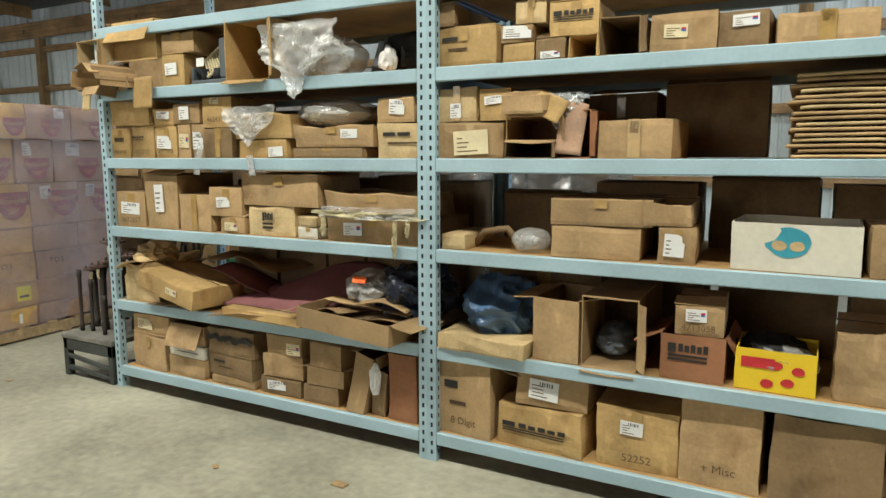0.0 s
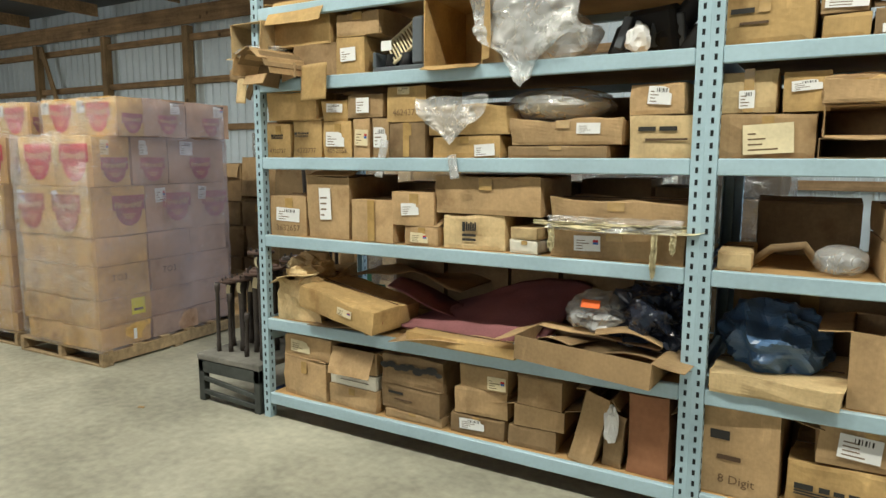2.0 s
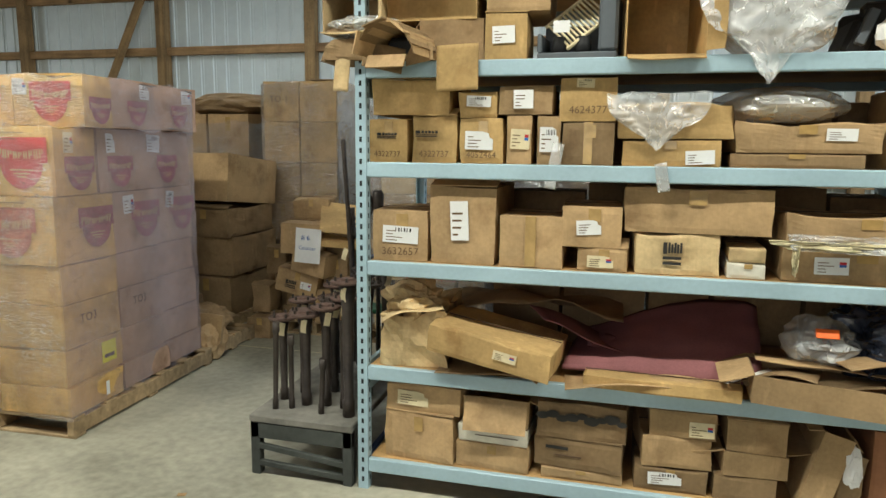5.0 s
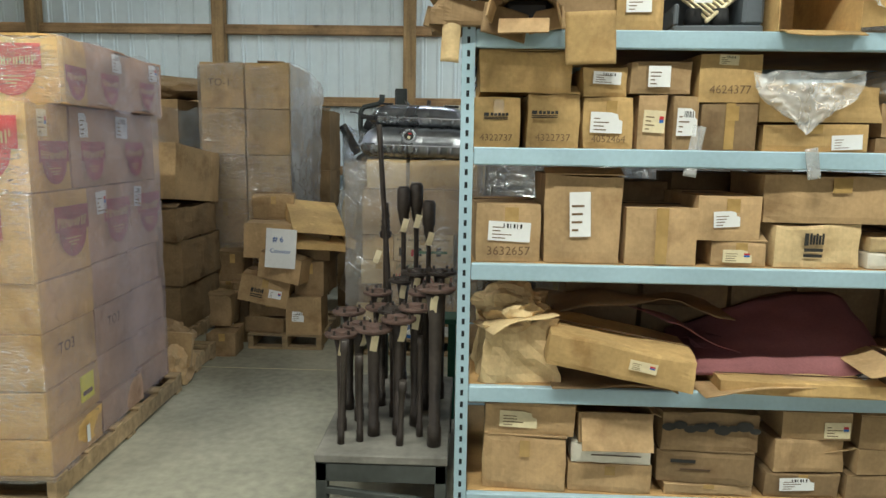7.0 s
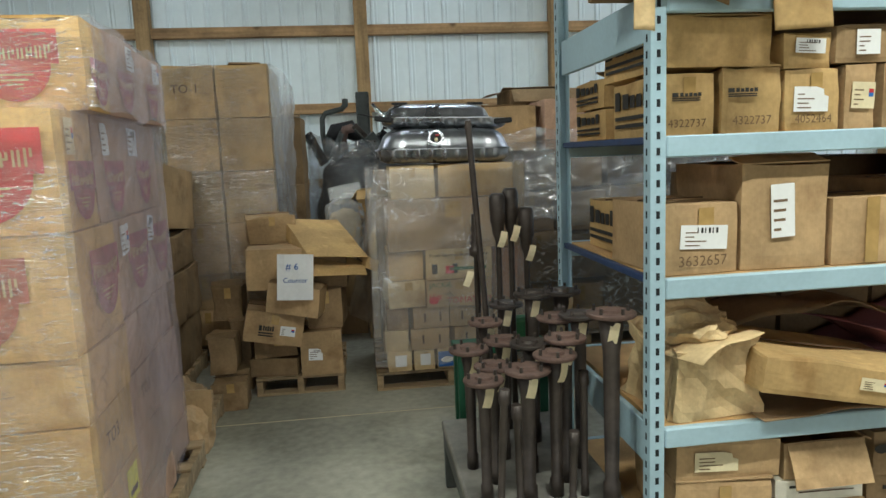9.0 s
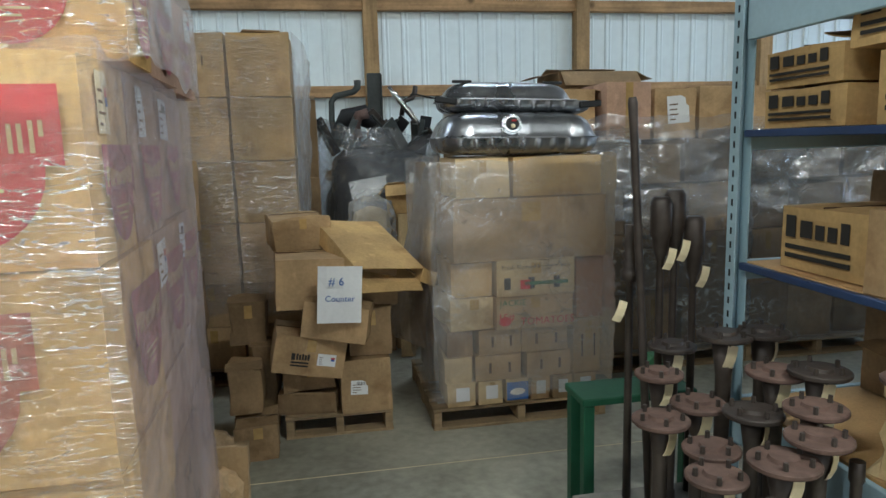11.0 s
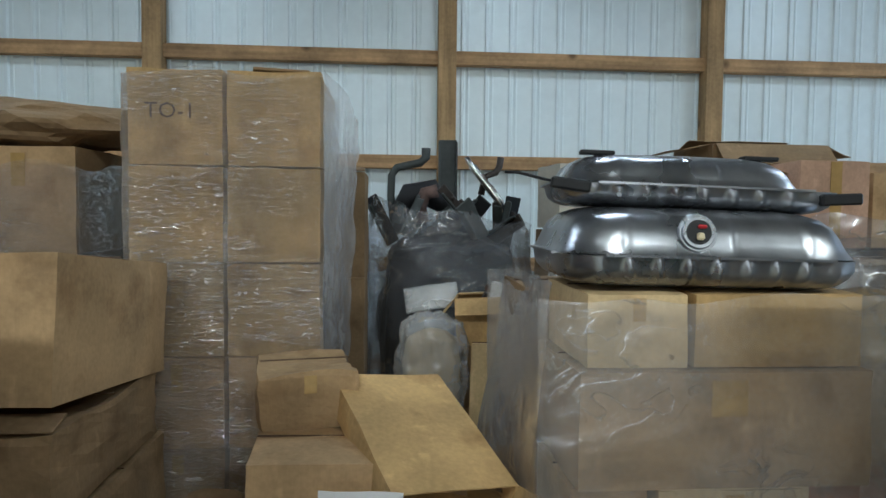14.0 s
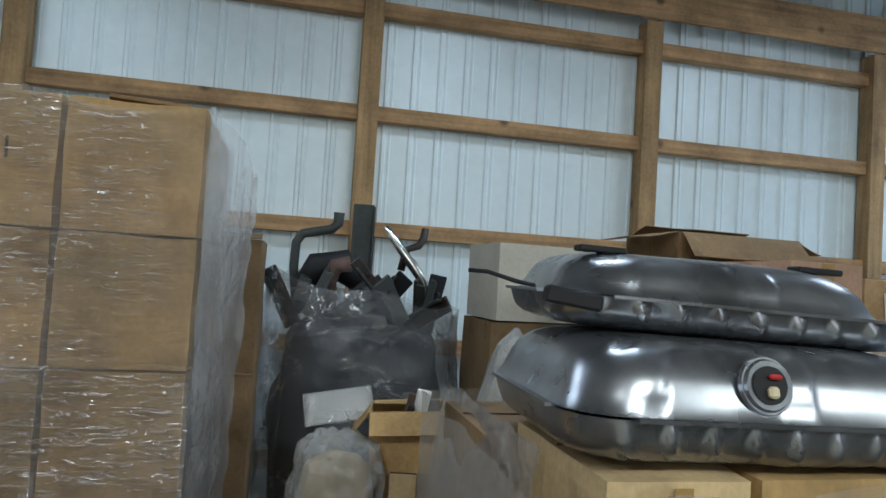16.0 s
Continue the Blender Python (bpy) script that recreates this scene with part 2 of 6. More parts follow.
wrap_clear = film("wrap_clear", (0.85, 0.85, 0.85), 0.0, 0.09, 0.24, 8.0, (1, 1, 8.0), 0.08, 1.4)
# pale warm haze in this film stands in for glare on the front
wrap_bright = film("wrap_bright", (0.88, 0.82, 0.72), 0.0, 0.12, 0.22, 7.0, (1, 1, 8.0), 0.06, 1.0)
# lilac tint and haze stand in for bluish daylight reflected by the side
wrap_side_sheen = film("wrap_side_sheen", (0.84, 0.70, 0.77), 0.08, 0.32, 0.25, 5.0, (1, 1, 2.0), 0.05, 0.35)
wrap_milky = film("wrap_milky", (0.72, 0.69, 0.66), 0.07, 0.27, 0.22, 6.0, (1, 1, 1.5), 0.05, 0.5)
wrap_haze = film("wrap_haze", (0.80, 0.77, 0.74), 0.22, 0.48, 0.25, 6.0, (1, 1, 1.5), 0.05, 0.4)
wrap_grey = film("wrap_grey", (0.24, 0.26, 0.29), 0.10, 0.40, 0.2, 6.0, (1, 1, 1.8), 0.05, 0.8)
bag_clear = film("bag_clear", (0.76, 0.77, 0.76), 0.18, 0.46, 0.24, 11.0, (1, 1, 1), 0.05, 0.6)

# ---- builders ----


def part(name, bm, mat, parent=None, label="", smooth=False):
    me = bpy.data.meshes.new(name)
    bm.normal_update()
    bm.to_mesh(me)
    bm.free()
    if mat:
        me.materials.append(mat)
    if smooth:
        for p in me.polygons:
            p.use_smooth = True
    o = new(name, me)
    if parent:
        o.parent = parent
    if label:
        tagged(o, label)
    return o


def thing(name, x, y, z, label, category, group="", rz=0, ry=0, rx=0):
    o = new(name)
    o.matrix_world = pose(x, y, z, rx, ry, rz)
    o.empty_display_size = 0.05
    return tagged(o, label, category, group)


def add_box(bm, x0, x1, y0, y1, z0, z1, m=None, bevel=0.0):
    r = bmesh.ops.create_cube(bm, size=1)
    vs = r["verts"]
    for v in vs:
        v.co = Vector(((x0 + x1) / 2 + v.co.x * (x1 - x0), (y0 + y1) / 2 + v.co.y * (y1 - y0), (z0 + z1) / 2 + v.co.z * (z1 - z0)))
    if bevel:
        es = list({e for v in vs for e in v.link_edges})
        bv = bmesh.ops.bevel(bm, geom=es, offset=bevel, segments=1, affect="EDGES")
        vs = list({v for f in bv["faces"] for v in f.verts} | {v for v in vs if v.is_valid})
    if m is not None:
        for v in vs:
            v.co = m @ v.co
    return vs


def box(x0, x1, y0, y1, z0, z1, bevel=0.0, m=None):
    bm = bmesh.new()
    add_box(bm, x0, x1, y0, y1, z0, z1, m, bevel)
    return bm


def worn_box(w, d, h, seed, amp=0.003, sag=0.0, seg=5):
    """A box on z = 0 whose faces are dented inwards and whose edges are a little soft."""
    bm = box(-w / 2, w / 2, -d / 2, d / 2, 0, h)
    bmesh.ops.subdivide_edges(bm, edges=bm.edges[:], cuts=seg, use_grid_fill=True)
    for v in bm.verts:
        c = v.co
        q = Vector((c.x * 5 + seed * 3.1, c.y * 5 + seed, c.z * 5))
        k = noise.noise(q)
        u, vv, t = abs(c.x) / (w / 2), abs(c.y) / (d / 2), c.z / h
        edge = (u > 0.98) + (vv > 0.98) + (t > 0.98 or t < 0.02)
        inward = 1.7 * amp * (0.4 + k) + (0.004 if edge >= 2 else 0)
        if sag:
            inward += sag * 0.5 * abs(noise.noise(q * 1.7))
            c.z -= sag * t * (0.9 * (1 - u * u) * (1 - vv * vv) + 0.7 * noise.noise(q * 0.8 + Vector((9, 1, 4))))
            c.x += sag * 0.6 * noise.noise(q * 0.7 + Vector((3, 7, 2)))
        c.x -= math.copysign(max(0, inward), c.x) if u > 0.98 else 0
        c.y -= math.copysign(max(0, inward), c.y) if vv > 0.98 else 0
        if t > 0.98:
            c.z -= max(0, inward)
    return bm


def lettering(words, size, mat, parent, m, name="lettering"):
    cu = bpy.data.curves.new("letters", "FONT")
    cu.body, cu.size, cu.align_x, cu.align_y, cu.resolution_u = words, size, "CENTER", "CENTER", 2
    tmp = bpy.data.objects.new("letters", cu)
    me = bpy.data.meshes.new_from_object(tmp)
    bpy.data.objects.remove(tmp)
    me.materials.append(mat)
    o = new(name, me)
    o.parent = parent
    o.matrix_local = m
    return o


def on_face(w, d, h, side, u, v, off=0.003):
    """The place of a mark at (u, v) on the front (-y) or right (+x) face of a box w, d, h standing on z = 0."""
    if side == "front":
        return pose((u - 0.5) * w, -d / 2 - off, v * h, 90, 0, 0), w, h
    return pose(w / 2 + off, (u - 0.5) * d, v * h, 90, 0, 90), d, h


def sticker(name, parent, dims, side, u0, v0, du, dv, mat, label="", off=0.003):
    m, fw, fh = on_face(*dims, side, u0 + du / 2, v0 + dv / 2, off)
    bm = box(-du * fw / 2, du * fw / 2, -dv * fh / 2, dv * fh / 2, -0.0005, 0.001)
    o = part(name, bm, mat, parent, label)
    o.matrix_local = m
    return o


def paper_label(parent, dims, side, u0, v0, du, dv, rng):
    """A printed label, a little askew: one corner torn on some, fine print, a barcode or a coloured block."""
    m, fw, fh = on_face(*dims, side, u0 + du / 2, v0 + dv / 2, 0.003)
    m = m @ Matrix.Rotation(radians(rng.uniform(-5, 5)), 4, "Z")
    w, h = du * fw / 2, dv * fh / 2
    torn = rng.random() < 0.4
    pts = [(-w, -h), (w, -h)] + ([(w, h * 0.2), (w * 0.75, h * 0.35), (w * 0.7, h * 0.8), (w * 0.3, h)] if torn else [(w, h)]) + [(-w, h)]
    bm = bmesh.new()
    f = bm.faces.new([bm.verts.new((x, y, 0)) for x, y in pts])
    e = bmesh.ops.extrude_face_region(bm, geom=[f])
    bmesh.ops.translate(bm, verts=[v for v in e["geom"] if isinstance(v, bmesh.types.BMVert)], vec=(0, 0, 0.001))
    bmesh.ops.recalc_face_normals(bm, faces=bm.faces[:])
    lab = part("paper_label", bm, paper_cream if rng.random() < 0.25 else paper_white, parent, "torn paper label" if torn else "white printed paper label")
    lab.matrix_local = m
    for k in range(4):
        y = -h * 0.75 + h * 0.36 * k
        a = rng.uniform(0.3, 1.2)
        b = part("print_bar", box(-w * 0.8, -w * 0.8 + w * a, y, y + h * 0.10, 0.0014, 0.002), ink_faint, parent)
        b.matrix_local = m
    kind = rng.random()
    if kind < 0.45:
        for y, ink in ((0.3, ink_red), (0.0, ink_blue)):
            b = part("print_block", box(w * 0.45, w * 0.85, h * y - h * 0.1, h * (y + 0.2), 0.0014, 0.002), ink, parent)
            b.matrix_local = m
    elif kind < 0.7 and w > 0.02:
        for k in range(6):
            b = part("barcode_bar", box(w * (-0.3 + 0.16 * k), w * (-0.3 + 0.16 * k + 0.05 + 0.04 * (k % 2)), h * 0.35, h * 0.8, 0.0014, 0.002), ink_black, parent)
            b.matrix_local = m


def flap(parent, w, l, m, mat, name="flap"):
    """A slightly curled cardboard flap hinged along its local x axis."""
    bm = box(-w / 2, w / 2, 0, l, -0.002, 0.002)
    bmesh.ops.subdivide_edges(bm, edges=bm.edges[:], cuts=3, use_grid_fill=True)
    for v in bm.verts:
        v.co.z += 0.12 * (v.co.y / l) ** 2 * l + 0.012 * noise.noise(v.co * 7 + Vector((w * 9, l * 5, 0))) * v.co.y / l
    o = part(name, bm, mat, parent)
    o.matrix_local = m
    return o


BOX_COUNT = [0]


def carton(x0, x1, y, z0, z1, mat=None, depth=0.42, label="", label_at=None, marks=0, open_top=False, open_front=False, stain=False, tape=False, text="", logo=None, logo2=False, sag=False, patch=False, hand=0, rz=None, ry=0, rx=0, side="front", group="", category="box", name="cardboard_box", emblem=None, seam=True, end_marks=False):
    BOX_COUNT[0] += 1
    n = BOX_COUNT[0]
    rng = random.Random(n * 7 + 1)
    w, h, d = x1 - x0, z1 - z0, depth
    if rz is None:
        rz = rng.uniform(-4.5, 4.5)
    if not label:
        tone = {"card_tan": "worn brown", "card_kraft": "yellowish kraft", "card_pale": "pale tan", "card_dark": "dark brown", "card_red": "reddish brown", "card_white": "off-white", "card_orange": "orange-brown", "card_mauve": "mauve-brown"}.get(mat.name, "brown")
        label = tone + (" open" if open_top or open_front else " taped" if tape else " crushed" if sag else "") + " cardboard box" + (" with a white paper label" if label_at else " with handwritten numbers" if text else " with printed marks" if logo else " on a shelf or stack")
    t = thing(name, (x0 + x1) / 2, y + d / 2 + 0.012 * rng.random(), z0 + 0.001, label, category, group, rz, ry, rx)
    if not sag and y < 3.3 and h > 0.09 and z0 > 0.16 and not open_top and not open_front and rng.random() < 0.45:
        sag = 0.016
    k = 0.005
    dims = (w, d, h)
    if open_top or open_front:
        bm = box(-w / 2, w / 2, -d / 2, d / 2, 0, h)
        gone = [f for f in bm.faces if (f.normal.z > 0.9 if open_top else f.normal.y < -0.9)]
        bmesh.ops.delete(bm, geom=gone, context="FACES")
        bmesh.ops.subdivide_edges(bm, edges=bm.edges[:], cuts=3, use_grid_fill=True)
        a = 0.022 if sag else 0.007
        for v in bm.verts:
            q = v.co * 4 + Vector((n, 0, 0))
            v.co += a * (v.co.z / h) * Vector((noise.noise(q), noise.noise(q + Vector((5, 5, 5))), noise.noise(q + Vector((1, 8, 3)))))
        bmesh.ops.solidify(bm, geom=bm.faces[:], thickness=k)
        part("body", bm, mat, t)
        fl = min(0.16, d * 0.4, w * 0.5)
        if open_top and (patch or logo2):
            pass
        elif open_top:
            flap(t, w * 0.96, fl, pose(0, -d / 2, h, 180 + rng.uniform(35, 75), 0, 0), mat) if rng.random() < 0.3 else None
            flap(t, d * 0.92, fl, pose(w / 2, 0, h, rng.uniform(-60, 15), 0, -90), mat)
            flap(t, d * 0.92, fl, pose(-w / 2, 0, h, rng.uniform(-60, 15), 0, 90), mat)
            flap(t, w * 0.92, fl, pose(0, d / 2, h, rng.uniform(150, 178), 0, 0), mat)
        else:
            flap(t, w * 0.95, fl * 0.4, pose(0, -d / 2, 0.004, 180 + rng.uniform(5, 25), 0, 0), mat)
            a = radians(rng.uniform(10, 50))
            ex, ey = Vector((0, 0, 1)), Vector((math.sin(a), -math.cos(a), 0))
            turn = Matrix((ex, ey, ex.cross(ey))).transposed().to_4x4()
            flap(t, h * 0.9, fl * 0.5, Matrix.Translation((w / 2, -d / 2, h / 2)) @ turn, mat)
    else:
        part("body", worn_box(w, d, h, n, 0.004, (0.035 if sag is True else sag) if sag else 0.0, 7 if sag else 4), mat, t)
        if seam:
            if rng.random() < 0.4 and w > 0.15 and rx == 0:
                sticker("tape", t, dims, "front", 0.44, 0.62, 0.12 if w > 0.3 else 0.2, 0.30, tape_clear, "short strip of packing tape", 0.002)
            if rng.random() < 0.3 and mat not in (card_orange, card_mauve) and w < 0.6 and h > 0.1:
                flap(t, w * 0.97, min(0.09, d * 0.3), pose(0, -d / 2 + 0.004, h - 0.002, rng.uniform(6, 16), 0, 0), mat)
            part("top_seam", box(-w / 2 + 0.01, w / 2 - 0.01, -0.002, 0.002, h - 0.004, h + 0.0006), ink_brown, t)
    if tape:
        sticker("tape", t, dims, "front", 0.42, 0.02, 0.16, 0.96, tape_clear, "strip of clear packing tape", 0.002)
    if label_at:
        paper_label(t, dims, side, *label_at, rng)
    if text:
        m, fw, fh = on_face(w, d, h, side, 0.5, 0.18 if h > 0.2 else 0.25)
        lettering(text, min(0.055, fw / len(text) * 1.3, fh * 0.3), ink_faint, t, m, "handwriting")
    for j in range(marks):
        sticker("print_bar", t, dims, side, 0.15 + 0.3 * j, 0.62, 0.25, 0.1, ink_black)
        sticker("print_bar", t, dims, side, 0.25 + 0.3 * j, 0.4, 0.3, 0.05, ink_brown)
    for j in range(hand):
        for q in range(4):
            sticker("marker_stroke", t, dims, side, 0.22 + 0.13 * q + 0.03 * j, 0.72 - 0.17 * j + 0.01 * (q % 2), 0.02 + 0.07 * (q % 2), 0.012 + 0.06 * ((q + 1) % 2), ink_black)
    if logo:
        u, v, du, dv = logo
        mark(t, dims, side, u, v, du, dv)
    if logo2:
        sticker("print_patch", t, dims, side, 0.08, 0.55, 0.42, 0.25, ink_red, "red printed banner")
        for u, v in ((0.45, 0.5), (0.6, 0.12), (0.72, 0.42), (0.35, 0.05)):
            disc(t, dims, side, u + 0.06, v + 0.15, 0.05 * w * 1.6, ink_red)
    if patch:
        disc(t, dims, side, 0.45, 0.62, 0.085, ink_teal, 1.0)
        for u in (0.36, 0.5):
            disc(t, dims, side, u + 0.02, 0.55, 0.028, card_pale, 1.0, 0.005)
    if stain:
        for q in range(9):
            disc(t, dims, side, 0.08 + 0.105 * q, 0.62 + 0.06 * math.sin(q * 2.1), 0.03 + 0.008 * math.sin(q * 3), ink_black, 0.8)
    if emblem:
        shield(t, dims, *emblem)
    if end_marks:
        for u, v, du, dv in ((0.1, 0.5, 0.12, 0.34), (0.28, 0.52, 0.14, 0.26), (0.46, 0.52, 0.1, 0.22), (0.6, 0.52, 0.1, 0.22), (0.74, 0.52, 0.09, 0.3), (0.1, 0.32, 0.75, 0.07), (0.1, 0.18, 0.75, 0.07)):
            b = part("print_bar", box((u - 0.5) * d, (u + du - 0.5) * d, v * h, (v + dv) * h, -0.0005, 0.001), ink_black, t)
            b.matrix_local = pose(-w / 2 - 0.003, 0, 0, 90, 0, -90)
    return t


def disc(parent, dims, side, u, v, r, mat, squash=1.0, off=0.0035):
    m, fw, fh = on_face(*dims, side, u, v, off)
    bm = bmesh.new()
    bmesh.ops.create_circle(bm, cap_ends=True, radius=r, segments=20)
    for q in bm.verts:
        q.co.y *= 0.75 * squash
        q.co *= 1 + 0.12 * noise.noise(q.co * 40 + Vector((u * 9, v * 9, 0)))
    o = part("print_patch", bm, mat, parent)
    o.matrix_local = m


def mark(parent, dims, side, u, v, du, dv):
    """A maker's mark as plain shapes: a square badge, a bold bar and two rules."""
    sticker("print_badge", parent, dims, side, u, v + dv * 0.45, min(du * 0.2, dv), dv * 0.55, ink_black)
    for j in range(5):
        sticker("print_bar", parent, dims, side, u + du * (0.26 + 0.15 * j), v + dv * 0.5, du * 0.11, dv * (0.42 if j % 2 else 0.5), ink_black)
    sticker("print_bar", parent, dims, side, u, v + dv * 0.18, du * 0.95, dv * 0.14, ink_black)
    sticker("print_bar", parent, dims, side, u, v - dv * 0.08, du * 0.95, dv * 0.14, ink_black)


def shield(parent, dims, side, u, v, size, mat=None):
    """A red badge: a block with a rounded foot, crossed by a row of cream bars."""
    m, fw, fh = on_face(*dims, side, u, v, 0.004)
    bm = bmesh.new()
    pts = [(-1, 0.75), (-1, -0.05), (-0.82, -0.05)] + [(0.82 * math.cos(a), -0.05 + 0.85 * math.sin(a)) for a in [math.pi + math.pi * k / 12 for k in range(1, 12)]] + [(0.82, -0.05), (1, -0.05), (1, 0.75)]
    bm.faces.new([bm.verts.new((size * x, size * y, 0)) for x, y in pts])
    o = part("red_emblem", bm, mat or ink_red, parent, "red printed emblem")
    o.matrix_local = m
    for k in range(9):
        hh = 0.20 + 0.12 * abs(k - 4) / 4
        x = -0.86 + 0.195 * k
        for e, z0, z1 in ((0.0, 0.0, hh), (0.09, 0.0 if k % 2 else hh * 0.5, hh)):
            b = part("emblem_bar", box(size * (x + e), size * (x + e + 0.045), size * (0.08 + z0), size * (0.08 + z1), 0.0006, 0.0014), ink_cream, parent)
            b.matrix_local = m
        if k % 3 == 0:
            b = part("emblem_bar", box(size * x, size * (x + 0.135), size * (0.08 + hh * 0.45), size * (0.12 + hh * 0.45), 0.0006, 0.0014), ink_cream, parent)
            b.matrix_local = m
    for q, r in ((-0.30, 0.42), (-0.42, 0.30), (-0.52, 0.18)):
        b = part("emblem_line", box(-size * r, size * r, size * q, size * (q + 0.035), 0.0006, 0.0014), ink_cream, parent)
        b.matrix_local = m


def blob(name, x, y, z, sx, sy, sz, mat, seed, amp=0.25, freq=3.0, parent=None, label="", category="", detail=4, ridge=True, square=0.0):
    """A crumpled soft shape standing on z, sized sx, sy, sz."""
    bm = bmesh.new()
    bmesh.ops.create_icosphere(bm, subdivisions=detail, radius=0.5)
    for v in bm.verts:
        q = v.co * freq + Vector((seed * 2.3, seed, 0))
        k = noise.noise(q) + 0.5 * noise.noise(q * 2.3)
        k2 = 1 - 2 * abs(noise.noise(q * 1.6 + Vector((4, 4, 4)))) if ridge else k
        v.co *= 1 + amp * (0.5 * k + 0.5 * k2 - 0.3)
        if square:
            v.co *= (0.5 / max(abs(v.co.x), abs(v.co.y), abs(v.co.z))) ** square
        v.co.z = max(v.co.z, -0.42)
    lo = min(v.co.z for v in bm.verts)
    for v in bm.verts:
        v.co = Vector((v.co.x * sx, v.co.y * sy, (v.co.z - lo) * sz))
    o = part(name, bm, mat, parent, smooth=not ridge)
    o.matrix_local = pose(x, y, z)
    return tagged(o, label, category)


def tube(name, pts, r, mat, parent=None, cyclic=False):
    """A round bar or hose through points."""
    bm = bmesh.new()
    ring = []
    P = [Vector(p) for p in pts]
    for i, p in enumerate(P):
        a = (P[min(i + 1, len(P) - 1)] - P[max(i - 1, 0)]).normalized()
        s = a.orthogonal().normalized() if i == 0 else (s - a * s.dot(a)).normalized()
        t = a.cross(s)
        rr = r[i] if isinstance(r, (list, tuple)) else r
        ring.append([bm.verts.new(p + rr * (s * math.cos(k * math.pi / 6) + t * math.sin(k * math.pi / 6))) for k in range(12)])
    for a, b in zip(ring, ring[1:]):
        for k in range(12):
            bm.faces.new((a[k], a[(k + 1) % 12], b[(k + 1) % 12], b[k]))
    bm.faces.new(ring[0][::-1])
    bm.faces.new(ring[-1])
    bmesh.ops.recalc_face_normals(bm, faces=bm.faces[:])
    o = part(name, bm, mat, parent)
    for p in o.data.polygons:
        p.use_smooth = len(p.vertices) == 4
    return o


def wrap(name, x0, x1, y0, y1, z0, z1, mat, label, seed, bulge=0.012, shear=0.0, side=None):
    """Stretch film pulled round a stack: a thin wrinkled sleeve in four panels."""
    nx, nz = 16, 40
    loop = []
    for i in range(nx):
        loop.append((x0 + (x1 - x0) * i / nx, y0))
    for i in range(nx):
        loop.append((x1, y0 + (y1 - y0) * i / nx))
    for i in range(nx):
        loop.append((x1 - (x1 - x0) * i / nx, y1))
    for i in range(nx):
        loop.append((x0, y1 - (y1 - y0) * i / nx))
    cx, cy = (x0 + x1) / 2, (y0 + y1) / 2
    rows = []
    for j in range(nz + 1):
        z = z0 + (z1 - z0) * j / nz
        row = []
        for x, y in loop:
            q = Vector((x * 3, y * 3, z * 5 + seed))
            k = bulge * (1.0 + noise.noise(q) + 0.7 * noise.noise(q * 3))
            dx, dy = x - cx, y - cy
            ln = math.hypot(dx, dy)
            zz = z + (0.05 * noise.noise(Vector((x * 4, y * 4, seed))) if j in (0, nz) else 0.0)
            row.append((x + k * dx / ln - shear * (y - y0), y + k * dy / ln, zz))
        rows.append(row)
    n = len(loop)
    t = thing(name, 0, 0, 0, label, "plastic wrap")
    for p, panel in enumerate(("front_film", "side_film", "back_film", "side_film")):
        bm = bmesh.new()
        vs = [[bm.verts.new(row[(p * nx + k) % n]) for k in range(nx + 1)] for row in rows]
        for a, b in zip(vs, vs[1:]):
            for k in range(nx):
                bm.faces.new((a[k], a[k + 1], b[k + 1], b[k]))
        part(panel, bm, side if side and p == 1 else mat, t, smooth=True)
    return t


def pallet(x0, x1, y0, y1, label="weathered wooden shipping pallet on the concrete floor", rz=0):
    cx, cy = (x0 + x1) / 2, (y0 + y1) / 2
    t = thing("pallet", cx, cy, 0, label, "pallet", "pallets", rz)
    w, d = x1 - x0, y1 - y0
    for k in range(3):
        x = -w / 2 + 0.025 + k * (w - 0.05) / 2
        part("stringer", box(x - 0.022, x + 0.022, -d / 2, d / 2, 0.018, 0.108, 0.003), wood_pallet, t)
    for k in range(6):
        y = -d / 2 + 0.05 + k * (d - 0.1) / 5
        part("deck_board", box(-w / 2, w / 2, y - 0.045, y + 0.045, 0.108, 0.126, 0.003), wood_pallet, t)
    for k in range(3):
        y = -d / 2 + 0.05 + k * (d - 0.1) / 2
        part("bottom_board", box(-w / 2, w / 2, y - 0.045, y + 0.045, 0, 0.018, 0.003), wood_pallet, t)
    return t


# ---- the hall ----
def setting(name, bm, mat, label, category):
    return tagged(part(name, bm, mat), label, category, kind="structure")


XW, XE, YS, YN = -22.0, 7.0, -7.0, 10.12
setting("floor", box(XW - 0.2, XE + 0.2, YS - 0.2, YN + 0.2, -0.2, 0), concrete, "smooth dusty poured concrete floor with stains", "floor")
for j, (a, b, c, d) in enumerate(((XW, XE, 5.21, 5.216), (-9.2, -9.194, YS, YN))):
    setting("floor_joint", box(a, b, c, d, 0.0, 0.0015), paper_cream if j == 0 else ink_brown, "thin saw-cut joint in the concrete floor", "floor joint")
setting("ground", box(-60, 50, -60, 60, -0.4, -0.21), concrete, "gravel ground outside the hall", "ground")


